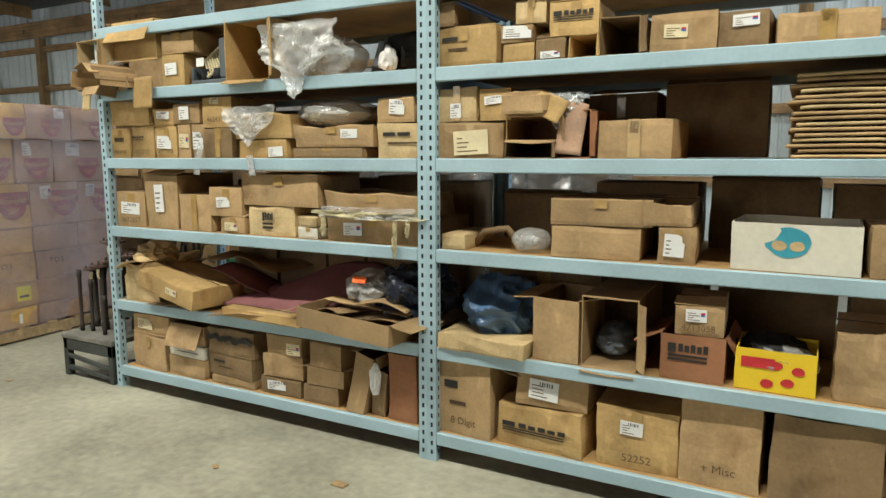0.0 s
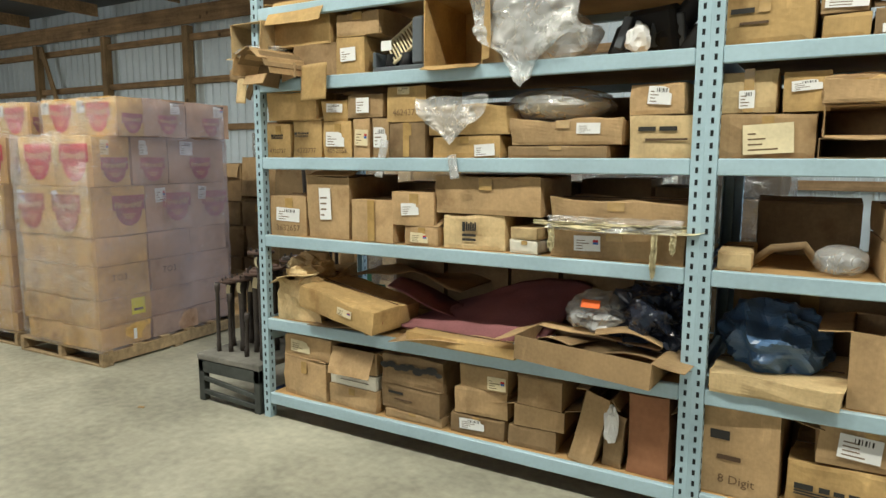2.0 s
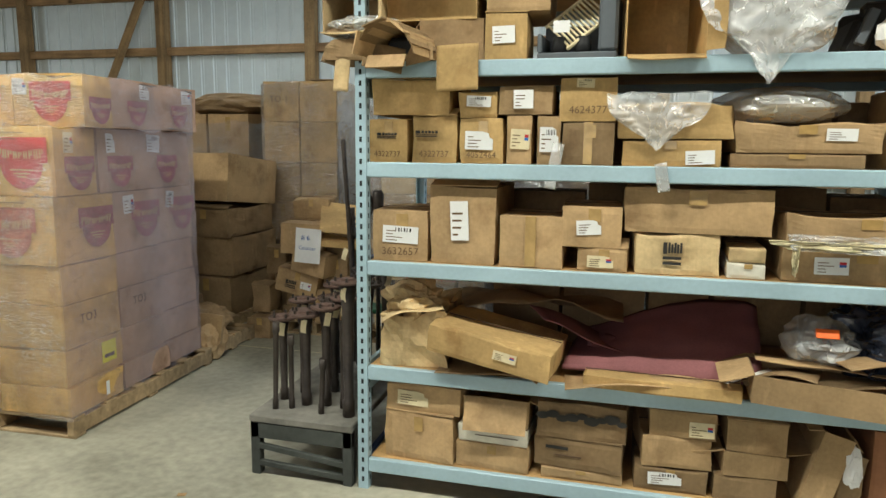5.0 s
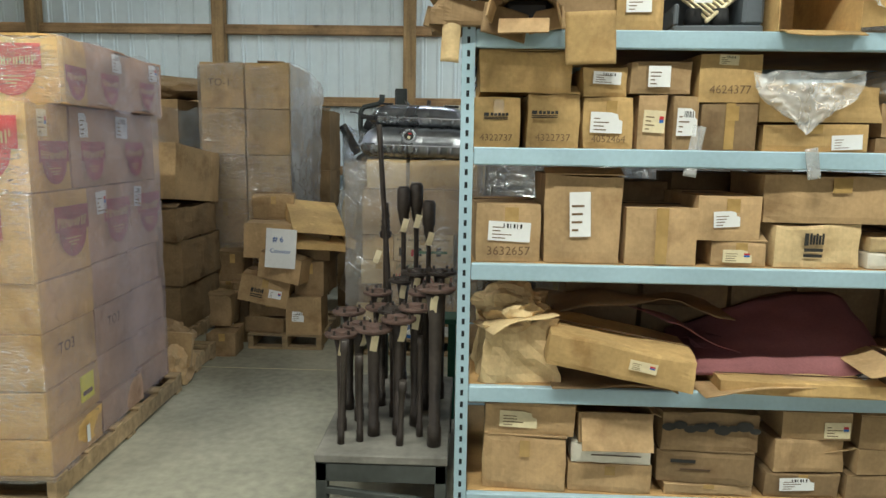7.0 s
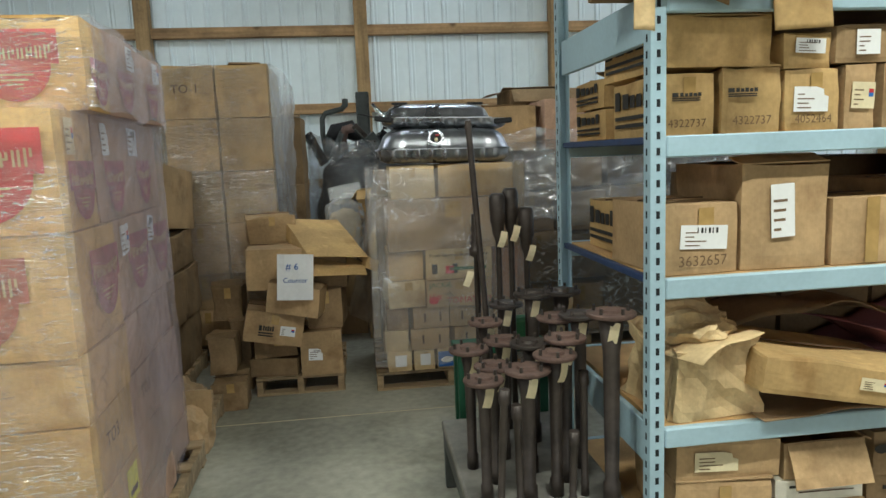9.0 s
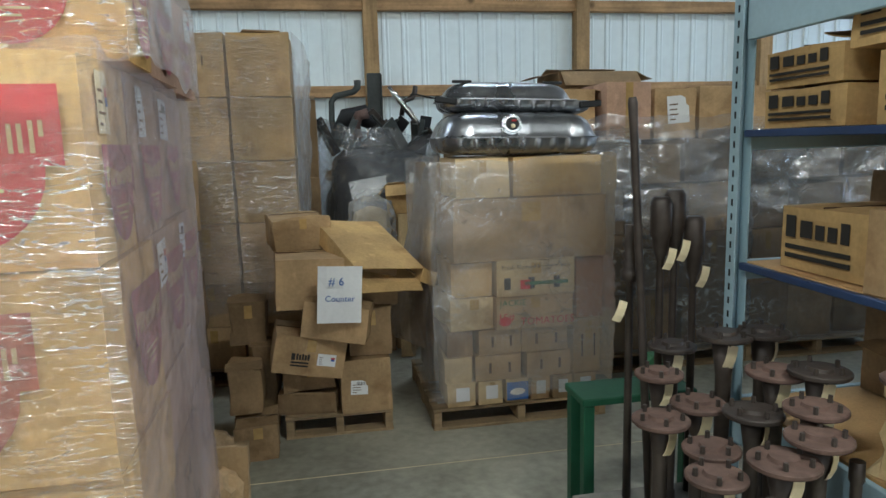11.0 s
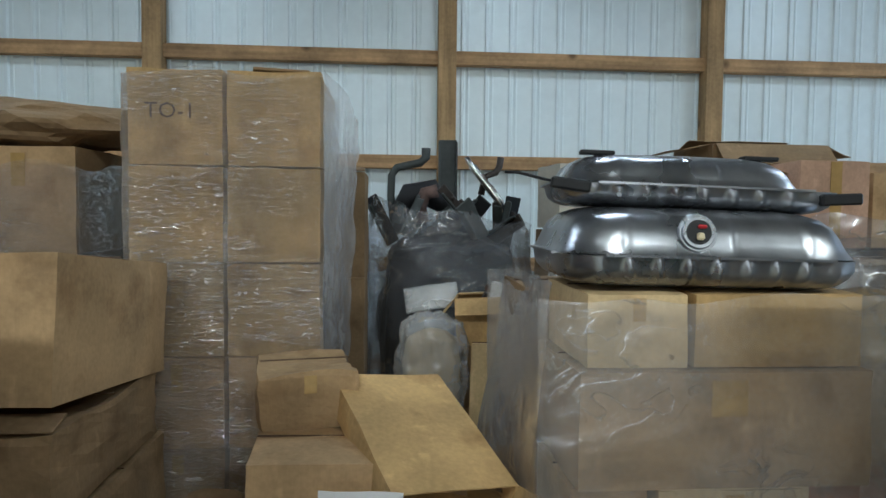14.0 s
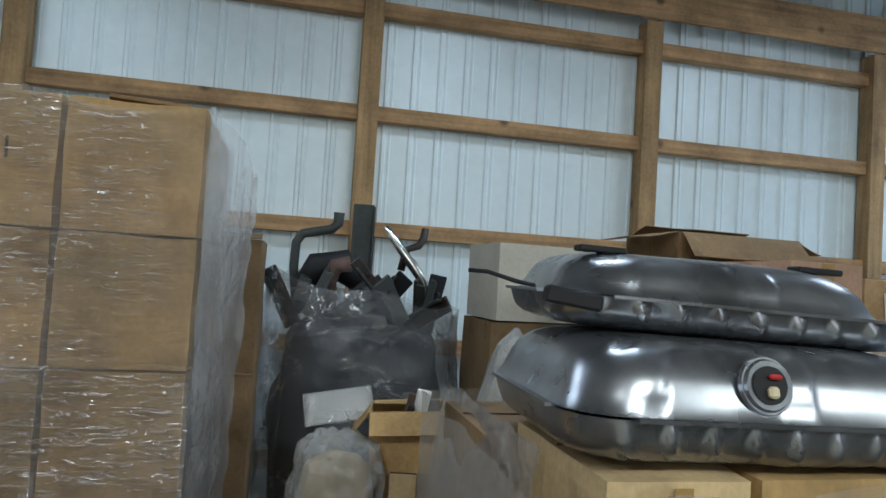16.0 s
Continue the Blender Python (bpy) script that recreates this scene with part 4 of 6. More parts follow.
def fuel_tank(x, y, z, length, width, h, rz, ry, label, sender=True, top_scale=1.0, top_shift=0.0):
    """A pressed steel tank: two shells with a seam flange, ribs along the lower shell."""
    t = thing("fuel_tank", x, y, z, label, "fuel tank", "steel fuel tanks", rz, ry)

    def shell(z_seam, z_end, profile, ribs, scale=1.0, shift=0.0):
        bm = bmesh.new()
        rings = []
        for f, g in profile:
            zz = z_seam + (z_end - z_seam) * f
            lx, ly, rc = length / 2 * scale - g, width / 2 - g * 1.1, 0.12
            row = []
            for cx, cy, a0 in ((1, 1, 0), (-1, 1, 90), (-1, -1, 180), (1, -1, 270)):
                for q in range(5):
                    a = radians(a0 + q * 22.5)
                    row.append((shift + cx * (lx - rc) + rc * math.cos(a), cy * (ly - rc) + rc * math.sin(a)))
            full = []
            for i, p in enumerate(row):
                p2 = row[(i + 1) % len(row)]
                m = {4: 60, 9: 10, 14: 60, 19: 10}.get(i, 2)
                for k in range(m):
                    full.append((p[0] + (p2[0] - p[0]) * k / m, p[1] + (p2[1] - p[1]) * k / m))
            vs = []
            for px, py in full:
                r = 0.0
                if 0 < f < 1 and abs(py) > ly - 0.06:
                    if ribs:
                        r = 0.022 * max(0, math.cos(px * 2 * math.pi / 0.085)) ** 2 * math.sin(math.pi * f)
                    else:
                        r = 0.010 * (math.cos(px * 2 * math.pi / 0.31) > 0.55) * math.sin(math.pi * f)
                    r = math.copysign(r, py)
                dent = 0.007 * noise.noise(Vector((px * 5, py * 5, zz * 9)))
                vs.append(bm.verts.new((px, py + r + dent, zz + 0.5 * dent * (f > 0))))
            rings.append(vs)
        for a, b in zip(rings, rings[1:]):
            for k in range(len(a)):
                bm.faces.new((a[k], a[(k + 1) % len(a)], b[(k + 1) % len(a)], b[k]))
        bm.faces.new(rings[-1])
        bmesh.ops.recalc_face_normals(bm, faces=bm.faces[:])
        return bm

    seam = h * 0.40
    part("lower_shell", shell(seam, 0.0, ((0, 0.0), (0.12, 0.004), (0.35, 0.008), (0.6, 0.016), (0.82, 0.035), (0.95, 0.065), (1, 0.10)), True), galvanised, t, "ribbed lower half of the pressed tank", True)
    part("upper_shell", shell(seam + 0.004, h, ((0, 0.004), (0.08, 0.012), (0.25, 0.022), (0.45, 0.032), (0.65, 0.046), (0.82, 0.070), (0.94, 0.105), (1, 0.15)), False, top_scale, top_shift), galvanised, t, "smooth upper half of the pressed tank", True)
    bm = box(-length / 2 - 0.012, length / 2 + 0.012, -width / 2 - 0.012, width / 2 + 0.012, seam - 0.002, seam + 0.005)
    bmesh.ops.bevel(bm, geom=[e for e in bm.edges if abs(e.verts[0].co.z - e.verts[1].co.z) > 0.003], offset=0.13, segments=5, affect="EDGES")
    part("seam_flange", bm, galvanised, t)
    if sender:
        ring = bmesh.new()
        for r0, z0, z1 in ((0.058, 0, 0.006), (0.05, 0.006, 0.012)):
            bmesh.ops.create_cone(ring, cap_ends=True, segments=28, radius1=r0, radius2=r0 - 0.004, depth=z1 - z0, matrix=Matrix.Translation((0, 0, (z0 + z1) / 2)))
        s = part("sender_ring", ring, galvanised, t, "round lock ring of the fuel sender")
        s.matrix_local = pose(-0.06, -width / 2 + 0.028, seam + 0.5 * (h - seam), 76, 0, 0)
        hole = bmesh.new()
        bmesh.ops.create_cone(hole, cap_ends=True, segments=24, radius1=0.036, radius2=0.036, depth=0.003, matrix=Matrix.Translation((0, 0, 0.0135)))
        part("sender_cup", hole, rubber, s)
        part("terminal", box(-0.005, 0.022, 0.01, 0.02, 0.013, 0.026, 0.004), ink_red, s, "red wire terminal")
        part("brass_fitting", box(-0.01, 0.012, -0.025, -0.003, 0.013, 0.028, 0.005), paper_cream, s, "brass fuel pipe fitting")
    return t


fuel_tank(-4.54, 5.88, 1.535, 0.90, 0.64, 0.235, -2, 1.0, "ribbed galvanised steel fuel tank lying on a wrapped pallet")
t = fuel_tank(-4.50, 6.0, 1.768, 0.88, 0.60, 0.175, -7, 2.0, "second galvanised steel fuel tank stacked on the first", False, 0.86, -0.05)
for x, a in ((-0.47, 20), (0.34, -15)):
    part("strap_pad", box(x, x + 0.12, -0.325, -0.29, 0.0, 0.035, 0.006, pose(0, 0, 0, 0, a * 0.3, 0)), rubber, t, "black rubber strap pad")
for x in (-0.36, 0.16):
    part("rubber_pad", box(x, x + 0.11, -0.17, -0.12, 0.168, 0.182, 0.003), rubber, t, "black rubber insulating pad")
tube("fuel_line", [(-0.44, -0.1, 0.08), (-0.5, -0.18, 0.085), (-0.56, -0.16, 0.1), (-0.6, -0.14, 0.1)], 0.005, rubber, t)

# grey sack of scrap parts
pallet(-5.62, -4.60, 8.2, 9.15)
rings = []
for j in range(33):
    f = j / 32
    row = []
    for k in range(64):
        a = k * math.pi / 32
        c, q = math.cos(a), math.sin(a)
        e = (abs(c) ** 3.2 + abs(q) ** 3.2) ** (-1 / 3.2)
        rim = 1.76 + 0.10 * (-c) + 0.07 * noise.noise(Vector((c * 2.5, q * 2.5, 1.7)))
        z = 0.128 + (rim - 0.128) * f
        o = Vector((c * 3, q * 3, z * 2.5))
        w = 1 + 0.05 * noise.noise(o) + 0.035 * (1 - 2 * abs(noise.noise(o * 1.9))) + 0.05 * math.sin(f * 3.0)
        row.append((-5.06 + 0.56 * e * c * w, 8.68 + 0.44 * e * q * w, z))
    rings.append(row)
sk = thing("sack", 0, 0, 0, "grey translucent plastic sack full of scrap parts", "sack")
for name, lo, hi in (("body", 0, 28), ("rolled_rim", 28, 32)):
    bm = bmesh.new()
    vs = [[bm.verts.new(p) for p in row] for row in rings[lo:hi + 1]]
    for a, b in zip(vs, vs[1:]):
        for k in range(64):
            bm.faces.new((a[k], a[(k + 1) % 64], b[(k + 1) % 64], b[k]))
    part(name, bm, wrap_grey, sk, smooth=True)
blob("scrap_heap", -5.06, 8.70, 0.128, 1.02, 0.74, 1.60, rubber, 32, 0.3, 3.4, None, "dark heap of scrap car parts inside a sack", "scrap", 5, True, 0.6)
mf = thing("exhaust_part", -5.24, 8.9, 1.68, "dark bent exhaust pipe sticking out of a sack", "exhaust pipe")
tube("pipe", [(-0.22, 0, -0.1), (-0.255, 0, 0.2), (-0.25, 0, 0.36), (-0.21, 0, 0.42), (-0.12, 0, 0.44), (-0.03, 0, 0.46), (0.01, 0, 0.50), (0.012, 0, 0.57)], [0.03] * 6 + [0.034, 0.036], paint_black, mf)
tube("muffler", [(-0.2, -0.05, 0.06), (-0.1, -0.05, 0.2), (0.05, -0.05, 0.23), (0.16, -0.05, 0.12)], [0.07, 0.11, 0.11, 0.06], rubber, mf)
tube("rusty_elbow", [(-0.02, -0.2, 0.0), (-0.04, -0.2, 0.13), (0.0, -0.2, 0.22), (0.09, -0.2, 0.24)], 0.05, rust, mf)
mf = thing("bumper_bracket", -5.03, 9.3, 0.0, "black upright metal channel bracket in a sack", "bracket")
part("channel", box(-0.075, 0.075, -0.012, 0.012, 0, 2.36, 0.006), paint_black, mf)
for x in (-0.07, 0.07):
    part("flange", box(x - 0.008, x + 0.008, -0.06, -0.012, 0, 2.34, 0.003), paint_black, mf)
mf = thing("chrome_pipe", -4.75, 8.8, 1.70, "bright metal pipe leaning out of a sack", "pipe")
tube("pipe", [(-0.18, 0, 0.48), (-0.14, 0, 0.42), (-0.13, 0, 0.41), (-0.02, 0, 0.27), (0.0, 0, 0.25), (0.09, 0, 0.13), (0.13, 0, 0.0), (0.15, 0, -0.1)], [0.02, 0.02, 0.03, 0.03, 0.036, 0.03, 0.027, 0.024], chrome, mf)
tube("hook", [(-0.05, 0.1, 0.2), (-0.02, 0.1, 0.34), (0.06, 0.1, 0.37), (0.09, 0.1, 0.42), (0.1, 0.1, 0.49)], 0.026, steel_dark, mf)
for k, (x, z, w, h, a, r) in enumerate(((-5.5, 1.66, 0.10, 0.32, -30, 15), (-5.36, 1.70, 0.14, 0.26, 25, 50), (-5.14, 1.68, 0.16, 0.30, 48, 10), (-4.98, 1.66, 0.12, 0.36, 40, -20), (-4.86, 1.68, 0.14, 0.28, -38, 25), (-4.74, 1.64, 0.10, 0.30, 60, -35), (-4.64, 1.62, 0.12, 0.34, 8, 20), (-5.24, 1.66, 0.2, 0.22, -60, 70), (-4.92, 1.76, 0.07, 0.34, -42, 0), (-5.08, 1.80, 0.09, 0.24, 70, 30), (-5.44, 1.74, 0.16, 0.16, 10, 60), (-4.68, 1.72, 0.09, 0.22, -20, 50))):
    mf = thing("metal_bracket", x, 8.54 + 0.11 * (k % 4), z - 0.07, "black pressed metal bracket among scrap parts", "bracket", "brackets in the sack", r, a, 10)
    part("plate", box(-w / 2, w / 2, -0.012, 0.012, -0.06, h, 0.005), (rubber, paint_black, steel_dark)[k % 3], mf)
    part("lug", box(-w / 2, -w / 2 + 0.02, -0.07, 0.0, 0.0, h * 0.9, 0.006), paint_black, mf)
    part("bolt", box(0.0, 0.03, -0.03, -0.01, h * 0.6, h * 0.6 + 0.03, 0.006), steel_dark, mf)

for x, y, w in ((-1.9, 2.75, 0.05), (-2.6, 2.6, 0.03), (-5.0, 2.9, 0.025)):
    sheet("paper_scrap", x, y, 0.001, w, w * 1.6, card_tan, "small scrap of brown paper on the concrete floor", "scrap", x, 0.004, x * 50)
# small wrapped bundle and box between the stacks
carton(-5.46, -5.10, 7.18, 0.0, 0.72, mat=card_dark, depth=0.34, label="dark carton standing between pallets")
carton(-5.11, -4.80, 7.22, 0.0, 1.06, mat=card_tan, depth=0.32, rz=0, label="tall brown carton standing between pallets")
carton(-5.10, -4.98, 6.98, 0.0, 1.10, mat=card_pale, depth=0.05, rz=-12, rx=-5, label="pale flat carton leaning between pallets")
blob("bubble_wrap", -5.27, 7.2, 0.722, 0.38, 0.32, 0.56, bag_clear, 41, 0.30, 4.5, None, "crumpled glossy clear plastic bundle", "bundle", 5, True, 0.4)
blob("packed_parcel", -5.27, 7.22, 0.723, 0.30, 0.24, 0.46, card_pale, 45, 0.22, 3.0, None, "crumpled parcel inside clear plastic", "parcel", 4, True, 0.5)
sheet("folded_plastic", -5.26, 7.46, 1.28, 0.30, 0.14, bag_clear, "white folded plastic sheet on a bundle", "plastic", 4, 0.03, 0, 70, -8)
carton(-5.115, -4.80, 7.2, 1.062, 1.31, mat=card_kraft, depth=0.28, open_top=True, rz=-10, ry=-4, label="small open kraft carton full of parts")
for k in range(5):
    mf = thing("spare_part", -5.04 + 0.045 * k, 7.3 + 0.03 * (k % 2), 1.18, "dark metal part in a small open carton", "car part", "parts in a small carton", 40 * k, 25 - 12 * k, 10)
    part("body", box(-0.015, 0.015, -0.03, 0.03, 0, 0.17 + 0.02 * (k % 3), 0.005), (steel_dark, rust, paper_white, rubber, card_tan)[k], mf)
blob("parts_bag", -4.42, 7.55, 0.0, 0.5, 0.4, 1.78, bag_clear, 43, 0.15, 2.5, None, "tall translucent plastic bag of parts", "bag", 4)
bm = bmesh.new()
bmesh.ops.create_grid(bm, x_segments=20, y_segments=30, size=0.5)
for v in bm.verts:
    u, w = v.co.x + 0.5, 0.5 - v.co.y
    q = Vector((u * 4, w * 4, 8.1))
    v.co = Vector((-4.99 - 0.26 * w * (0.4 + 0.6 * math.sin(3.0 * u)) + 0.03 * noise.noise(q), 5.75 + 0.85 * u + 0.03 * noise.noise(q * 2), 1.54 - 1.1 * w + 0.04 * noise.noise(Vector((u * 6, 2, 2)))))
tagged(part("loose_wrap", bm, wrap_milky, smooth=True), "loose milky film flaring from the wrapped pallet load", "plastic wrap")

# wrapped loads on the far side
for x0 in (-3.95, -2.7):
    pallet(x0, x0 + 1.2, 6.25, 7.2)
    for i, (z0, z1) in enumerate(((0.127, 0.55), (0.55, 0.95), (0.95, 1.3), (1.3, 1.6))):
        for k in range(3):
            carton(x0 + 0.40 * k + 0.03 * (i % 2), x0 + 0.38 + 0.40 * k, 6.3 + 0.03 * ((i + k) % 3), z0, z1 - 0.03 * (k % 2), mat=(card_dark, card_tan, card_dark)[(i + k) % 3], depth=0.8, sag=0.02, label="carton inside a grey hazy wrapped pallet load", group="cartons of the grey wrapped loads")
    wrap("stretch_wrap", x0 - 0.03, x0 + 1.22, 6.24, 7.2, 0.13, 1.66, wrap_grey, "grey hazy stretch wrap round a pallet load", 50 + x0, 0.025)
drape("loose_wrap", -3.45, 6.15, 1.75, 1.3, 0.75, wrap_grey, "loose grey plastic film draped over a pallet load", "plastic wrap", 3, 0.12, 0.2)
drape("loose_wrap", -2.3, 6.12, 1.72, 1.2, 0.7, wrap_grey, "loose grey plastic film draped over a pallet load", "plastic wrap", 13, 0.12, 0.2)
carton(-4.46, -3.8, 7.9, 1.66, 2.08, mat=card_white, depth=0.5, label="white carton standing behind the tanks")
carton(-4.46, -3.8, 7.9, 0.0, 1.655, mat=card_dark, depth=0.6, label="tall dark carton behind the tanks")
carton(-4.0, -3.55, 6.95, 1.60, 1.98, mat=card_tan, depth=0.5, open_top=True)
carton(-3.52, -3.15, 6.85, 1.60, 2.03, mat=card_mauve, depth=0.5, tape=True)
carton(-3.12, -2.75, 6.9, 1.60, 1.98, mat=card_tan, depth=0.5, label_at=(.3, .3, .5, .55))
carton(-2.72, -2.1, 6.9, 1.60, 2.0, mat=card_tan, depth=0.5)
carton(-3.7, -3.0, 7.4, 1.60, 2.16, mat=card_dark, depth=0.5, open_top=True)
carton(-2.05, -1.5, 6.9, 1.60, 2.0, mat=card_tan, depth=0.5)
# ---- bench with axle shafts ----
bn = thing("bench", -4.51, 3.72, 0, "low black steel bench with a dusty top", "bench")
part("top", box(-0.285, 0.285, -0.53, 0.5, 0.285, 0.325, 0.006), bench_top, bn)
part("front_apron", box(-0.28, 0.28, -0.525, -0.49, 0.2, 0.284, 0.004), paint_black, bn)
for x in (-0.255, 0.255):
    for y in (-0.5, 0.47):
        part("leg", box(x - 0.025, x + 0.025, y - 0.025, y + 0.025, 0, 0.284, 0.004), paint_black, bn)
for z, a in ((0.13, 6), (0.05, 3)):
    part("cross_bar", box(-0.24, 0.24, -0.525, -0.5, -0.012, 0.018, 0.003, pose(0, 0, z, 0, a, 0)), paint_black, bn)
part("side_apron", box(-0.28, -0.25, -0.48, 0.45, 0.2, 0.284, 0.004), paint_black, bn)
gs = thing("steel_stand", -4.45, 4.47, 0, "green painted steel stand beside the rack", "stand")
for x in (-0.21, 0.21):
    for y in (-0.07, 0.07):
        part("leg", box(x - 0.022, x + 0.022, y - 0.022, y + 0.022, 0, 0.59, 0.003), paint_green, gs)
part("top", box(-0.24, 0.24, -0.1, 0.1, 0.59, 0.62, 0.004), paint_green, gs)
part("glass_jar", box(0.06, 0.16, -0.06, 0.04, 0.621, 0.75, 0.02), ink_green, gs)


def tag_card(parent, m):
    bm = box(-0.016, 0.016, -0.0008, 0.0008, -0.075, 0)
    bmesh.ops.subdivide_edges(bm, edges=bm.edges[:], cuts=2, use_grid_fill=True)
    for v in bm.verts:
        v.co.y += 0.008 * math.sin(v.co.z * 40)
    o = part("tag", bm, paper_cream, parent, "cream paper tag on a string")
    o.matrix_local = m
    b = part("tag_mark", box(-0.012, 0.012, -0.0035, -0.0025, -0.055, -0.025), ink_brown, o)


def axle(x, y, z, top, r=0.017, plate=0.075, rz=0, lean=(0, 0), tag=True, mat=None):
    """An axle shaft on end with its wheel flange and studs upwards."""
    t = thing("axle_shaft", x, y, z, "dark rusty axle shaft standing flange up with a paper tag", "axle shaft", "axle shafts on the bench", rz, lean[0], lean[1])
    h = top - z
    r *= 1.3
    tube("shaft", [(0, 0, 0), (0, 0, h * 0.12), (0, 0, h * 0.13), (0, 0, h * 0.8), (0, 0, h - 0.02)], [r, r, r * 0.8, r * 0.95, r * 1.5], steel_dark, t)
    bm = bmesh.new()
    for ra, rb, z0, z1 in ((plate * 0.94, plate, h - 0.016, h - 0.011), (plate, plate, h - 0.011, h - 0.003), (plate, plate * 0.95, h - 0.003, h), (plate * 0.45, plate * 0.4, h, h + 0.01)):
        bmesh.ops.create_cone(bm, cap_ends=True, segments=26, radius1=ra, radius2=rb, depth=z1 - z0, matrix=Matrix.Translation((0, 0, (z0 + z1) / 2)))
    part("flange", bm, mat or rust, t, "round rusty wheel flange")
    for k in range(5):
        a = k * 2 * math.pi / 5
        b = bmesh.new()
        bmesh.ops.create_cone(b, cap_ends=True, segments=8, radius1=0.007, radius2=0.006, depth=0.022, matrix=Matrix.Translation((plate * 0.72 * math.cos(a), plate * 0.72 * math.sin(a), h + 0.009)))
        part("stud", b, steel_dark, t)
    if tag:
        tag_card(t, pose(0.0, -r - 0.012, h - 0.03, 8, 10, -20))
    return t


axle(-4.29, 3.31, 0.326, 1.037, 0.024, 0.085)
axle(-4.568, 3.40, 0.326, 0.83, 0.022, 0.085, 20)
axle(-4.73, 3.70, 0.326, 0.83, 0.018, 0.08, 40)
axle(-4.413, 3.897, 0.326, 0.995, 0.02, 0.085, 10, mat=steel_dark)
axle(-4.66, 3.56, 0.326, 0.80, 0.018, 0.075, 70)
axle(-4.39, 3.52, 0.326, 0.90, 0.02, 0.08, 15)
axle(-4.50, 3.62, 0.326, 0.86, 0.018, 0.08, 55, mat=steel_dark)
axle(-4.62, 3.92, 0.326, 0.88, 0.018, 0.075, 33)
axle(-4.30, 3.62, 0.326, 0.96, 0.02, 0.082, 5, mat=steel_dark)
axle(-4.29, 3.88, 0.326, 1.0, 0.02, 0.08, 61, mat=steel_dark)
axle(-4.72, 3.44, 0.326, 0.79, 0.018, 0.075, 28)
axle(-4.46, 3.42, 0.326, 0.87, 0.02, 0.08, 48)
axle(-4.36, 3.72, 0.326, 0.93, 0.02, 0.085, 8)
axle(-4.58, 3.76, 0.326, 0.84, 0.018, 0.08, 18)
axle(-4.50, 4.06, 0.326, 0.92, 0.018, 0.08, 12, mat=steel_dark)
for x, y, top in ((-4.70, 3.30, 0.80), (-4.62, 3.33, 0.72), (-4.36, 3.40, 0.80), (-4.44, 3.30, 0.62)):
    ps = thing("half_shaft", x, y, 0.326, "dark plain axle half shaft standing on end", "axle shaft", "plain half shafts", 0, random.uniform(-4, 4), random.uniform(-3, 3))
    h = top - 0.326
    tube("shaft", [(0, 0, 0), (0, 0, 0.05), (0, 0, 0.055), (0, 0, h - 0.06), (0, 0, h - 0.05), (0, 0, h)], [0.016, 0.016, 0.013, 0.014, 0.019, 0.018], steel_dark, ps)


def long_shaft(x, y, top, joint, lean=0):
    t = thing("drive_shaft", x, y, 0.326, "long dark steel drive shaft standing on end", "drive shaft", "long drive shafts", 0, lean, 0)
    h = top - 0.326
    if joint == "bellows":
        pr = [(h - 0.2, .013), (h - 0.19, .03), (h - 0.16, .034), (h - 0.15, .022), (h - 0.13, .03), (h - 0.12, .02), (h - 0.1, .028), (h - 0.09, .018), (h - 0.07, .025), (h - 0.05, .018), (h, .018)]
    elif joint == "cup":
        pr = [(h - 0.22, .013), (h - 0.18, .026), (h - 0.14, .03), (h - 0.13, .036), (h - 0.02, .037), (h, .026)]
    else:
        pr = [(h - 0.1, .014), (h - 0.02, .016), (h, .012)]
    tube("shaft", [(0, 0, 0), (0, 0, h * 0.4)] + [(0, 0, a) for a, r in pr], [0.015, 0.014] + [r for a, r in pr], steel_dark, t)
    if joint == "cup":
        tag_card(t, pose(0.02, -0.05, h - 0.17, 10, 15, 10))
    if joint == "bellows":
        tag_card(t, pose(-0.03, -0.02, h - 0.26, 5, 20, 0))


long_shaft(-4.608, 4.16, 1.319, "bellows")
long_shaft(-4.507, 4.14, 1.41, "cup")
long_shaft(-4.44, 4.17, 1.43, "cup")
long_shaft(-4.371, 4.16, 1.337, "cup")
long_shaft(-4.55, 4.10, 1.74, "plain", -3.5)

# ---- goods on the rack that are not cartons ----
carton(-4.12, -3.76, 3.22, 0.642, 0.93, mat=card_pale, depth=0.4, sag=0.09, label="badly torn and crushed kraft carton on the shelf")
sheet("cardboard_flap", -3.55, 3.42, 0.645, 0.5, 0.5, card_dark, "folded dark cardboard sheet under a carton", "cardboard", 2, 0.05)
carton(-3.83, -3.23, 3.10, 0.72, 0.86, mat=card_kraft, depth=0.42, ry=9, rz=-6, label_at=(.55, .35, .18, .3), text="", label="long kraft carton lying tilted across the shelf")
bm = bmesh.new()
bmesh.ops.create_grid(bm, x_segments=30, y_segments=16, size=0.5)
for v in bm.verts:
    u, w = v.co.x + 0.5, v.co.y + 0.5
    rise = 0.30 * math.sin(math.pi * min(1, 0.12 + 0.62 * u)) * w ** 0.7 * (0.35 + 0.65 * u)
    v.co = Vector((-3.22 + 0.86 * u + 0.06 * w, 3.30 + 0.55 * w + 0.05 * noise.noise(Vector((u * 3, w * 3, 2))), 0.70 + rise + 0.012 * noise.noise(Vector((u * 7, w * 5, 6)))))
bmesh.ops.solidify(bm, geom=bm.faces[:], thickness=0.018)
tagged(part("felt_pad", bm, maroon, smooth=True), "dusky maroon felt covered board bent upwards on the shelf", "pad")
for k in range(3):
    blob("felt_scrap", -3.0 + 0.22 * k, 3.62, 0.644, 0.3, 0.3, 0.14, maroon, 61 + k, 0.4, 2.0, None, "crumpled maroon felt under a bent board", "felt", 3)
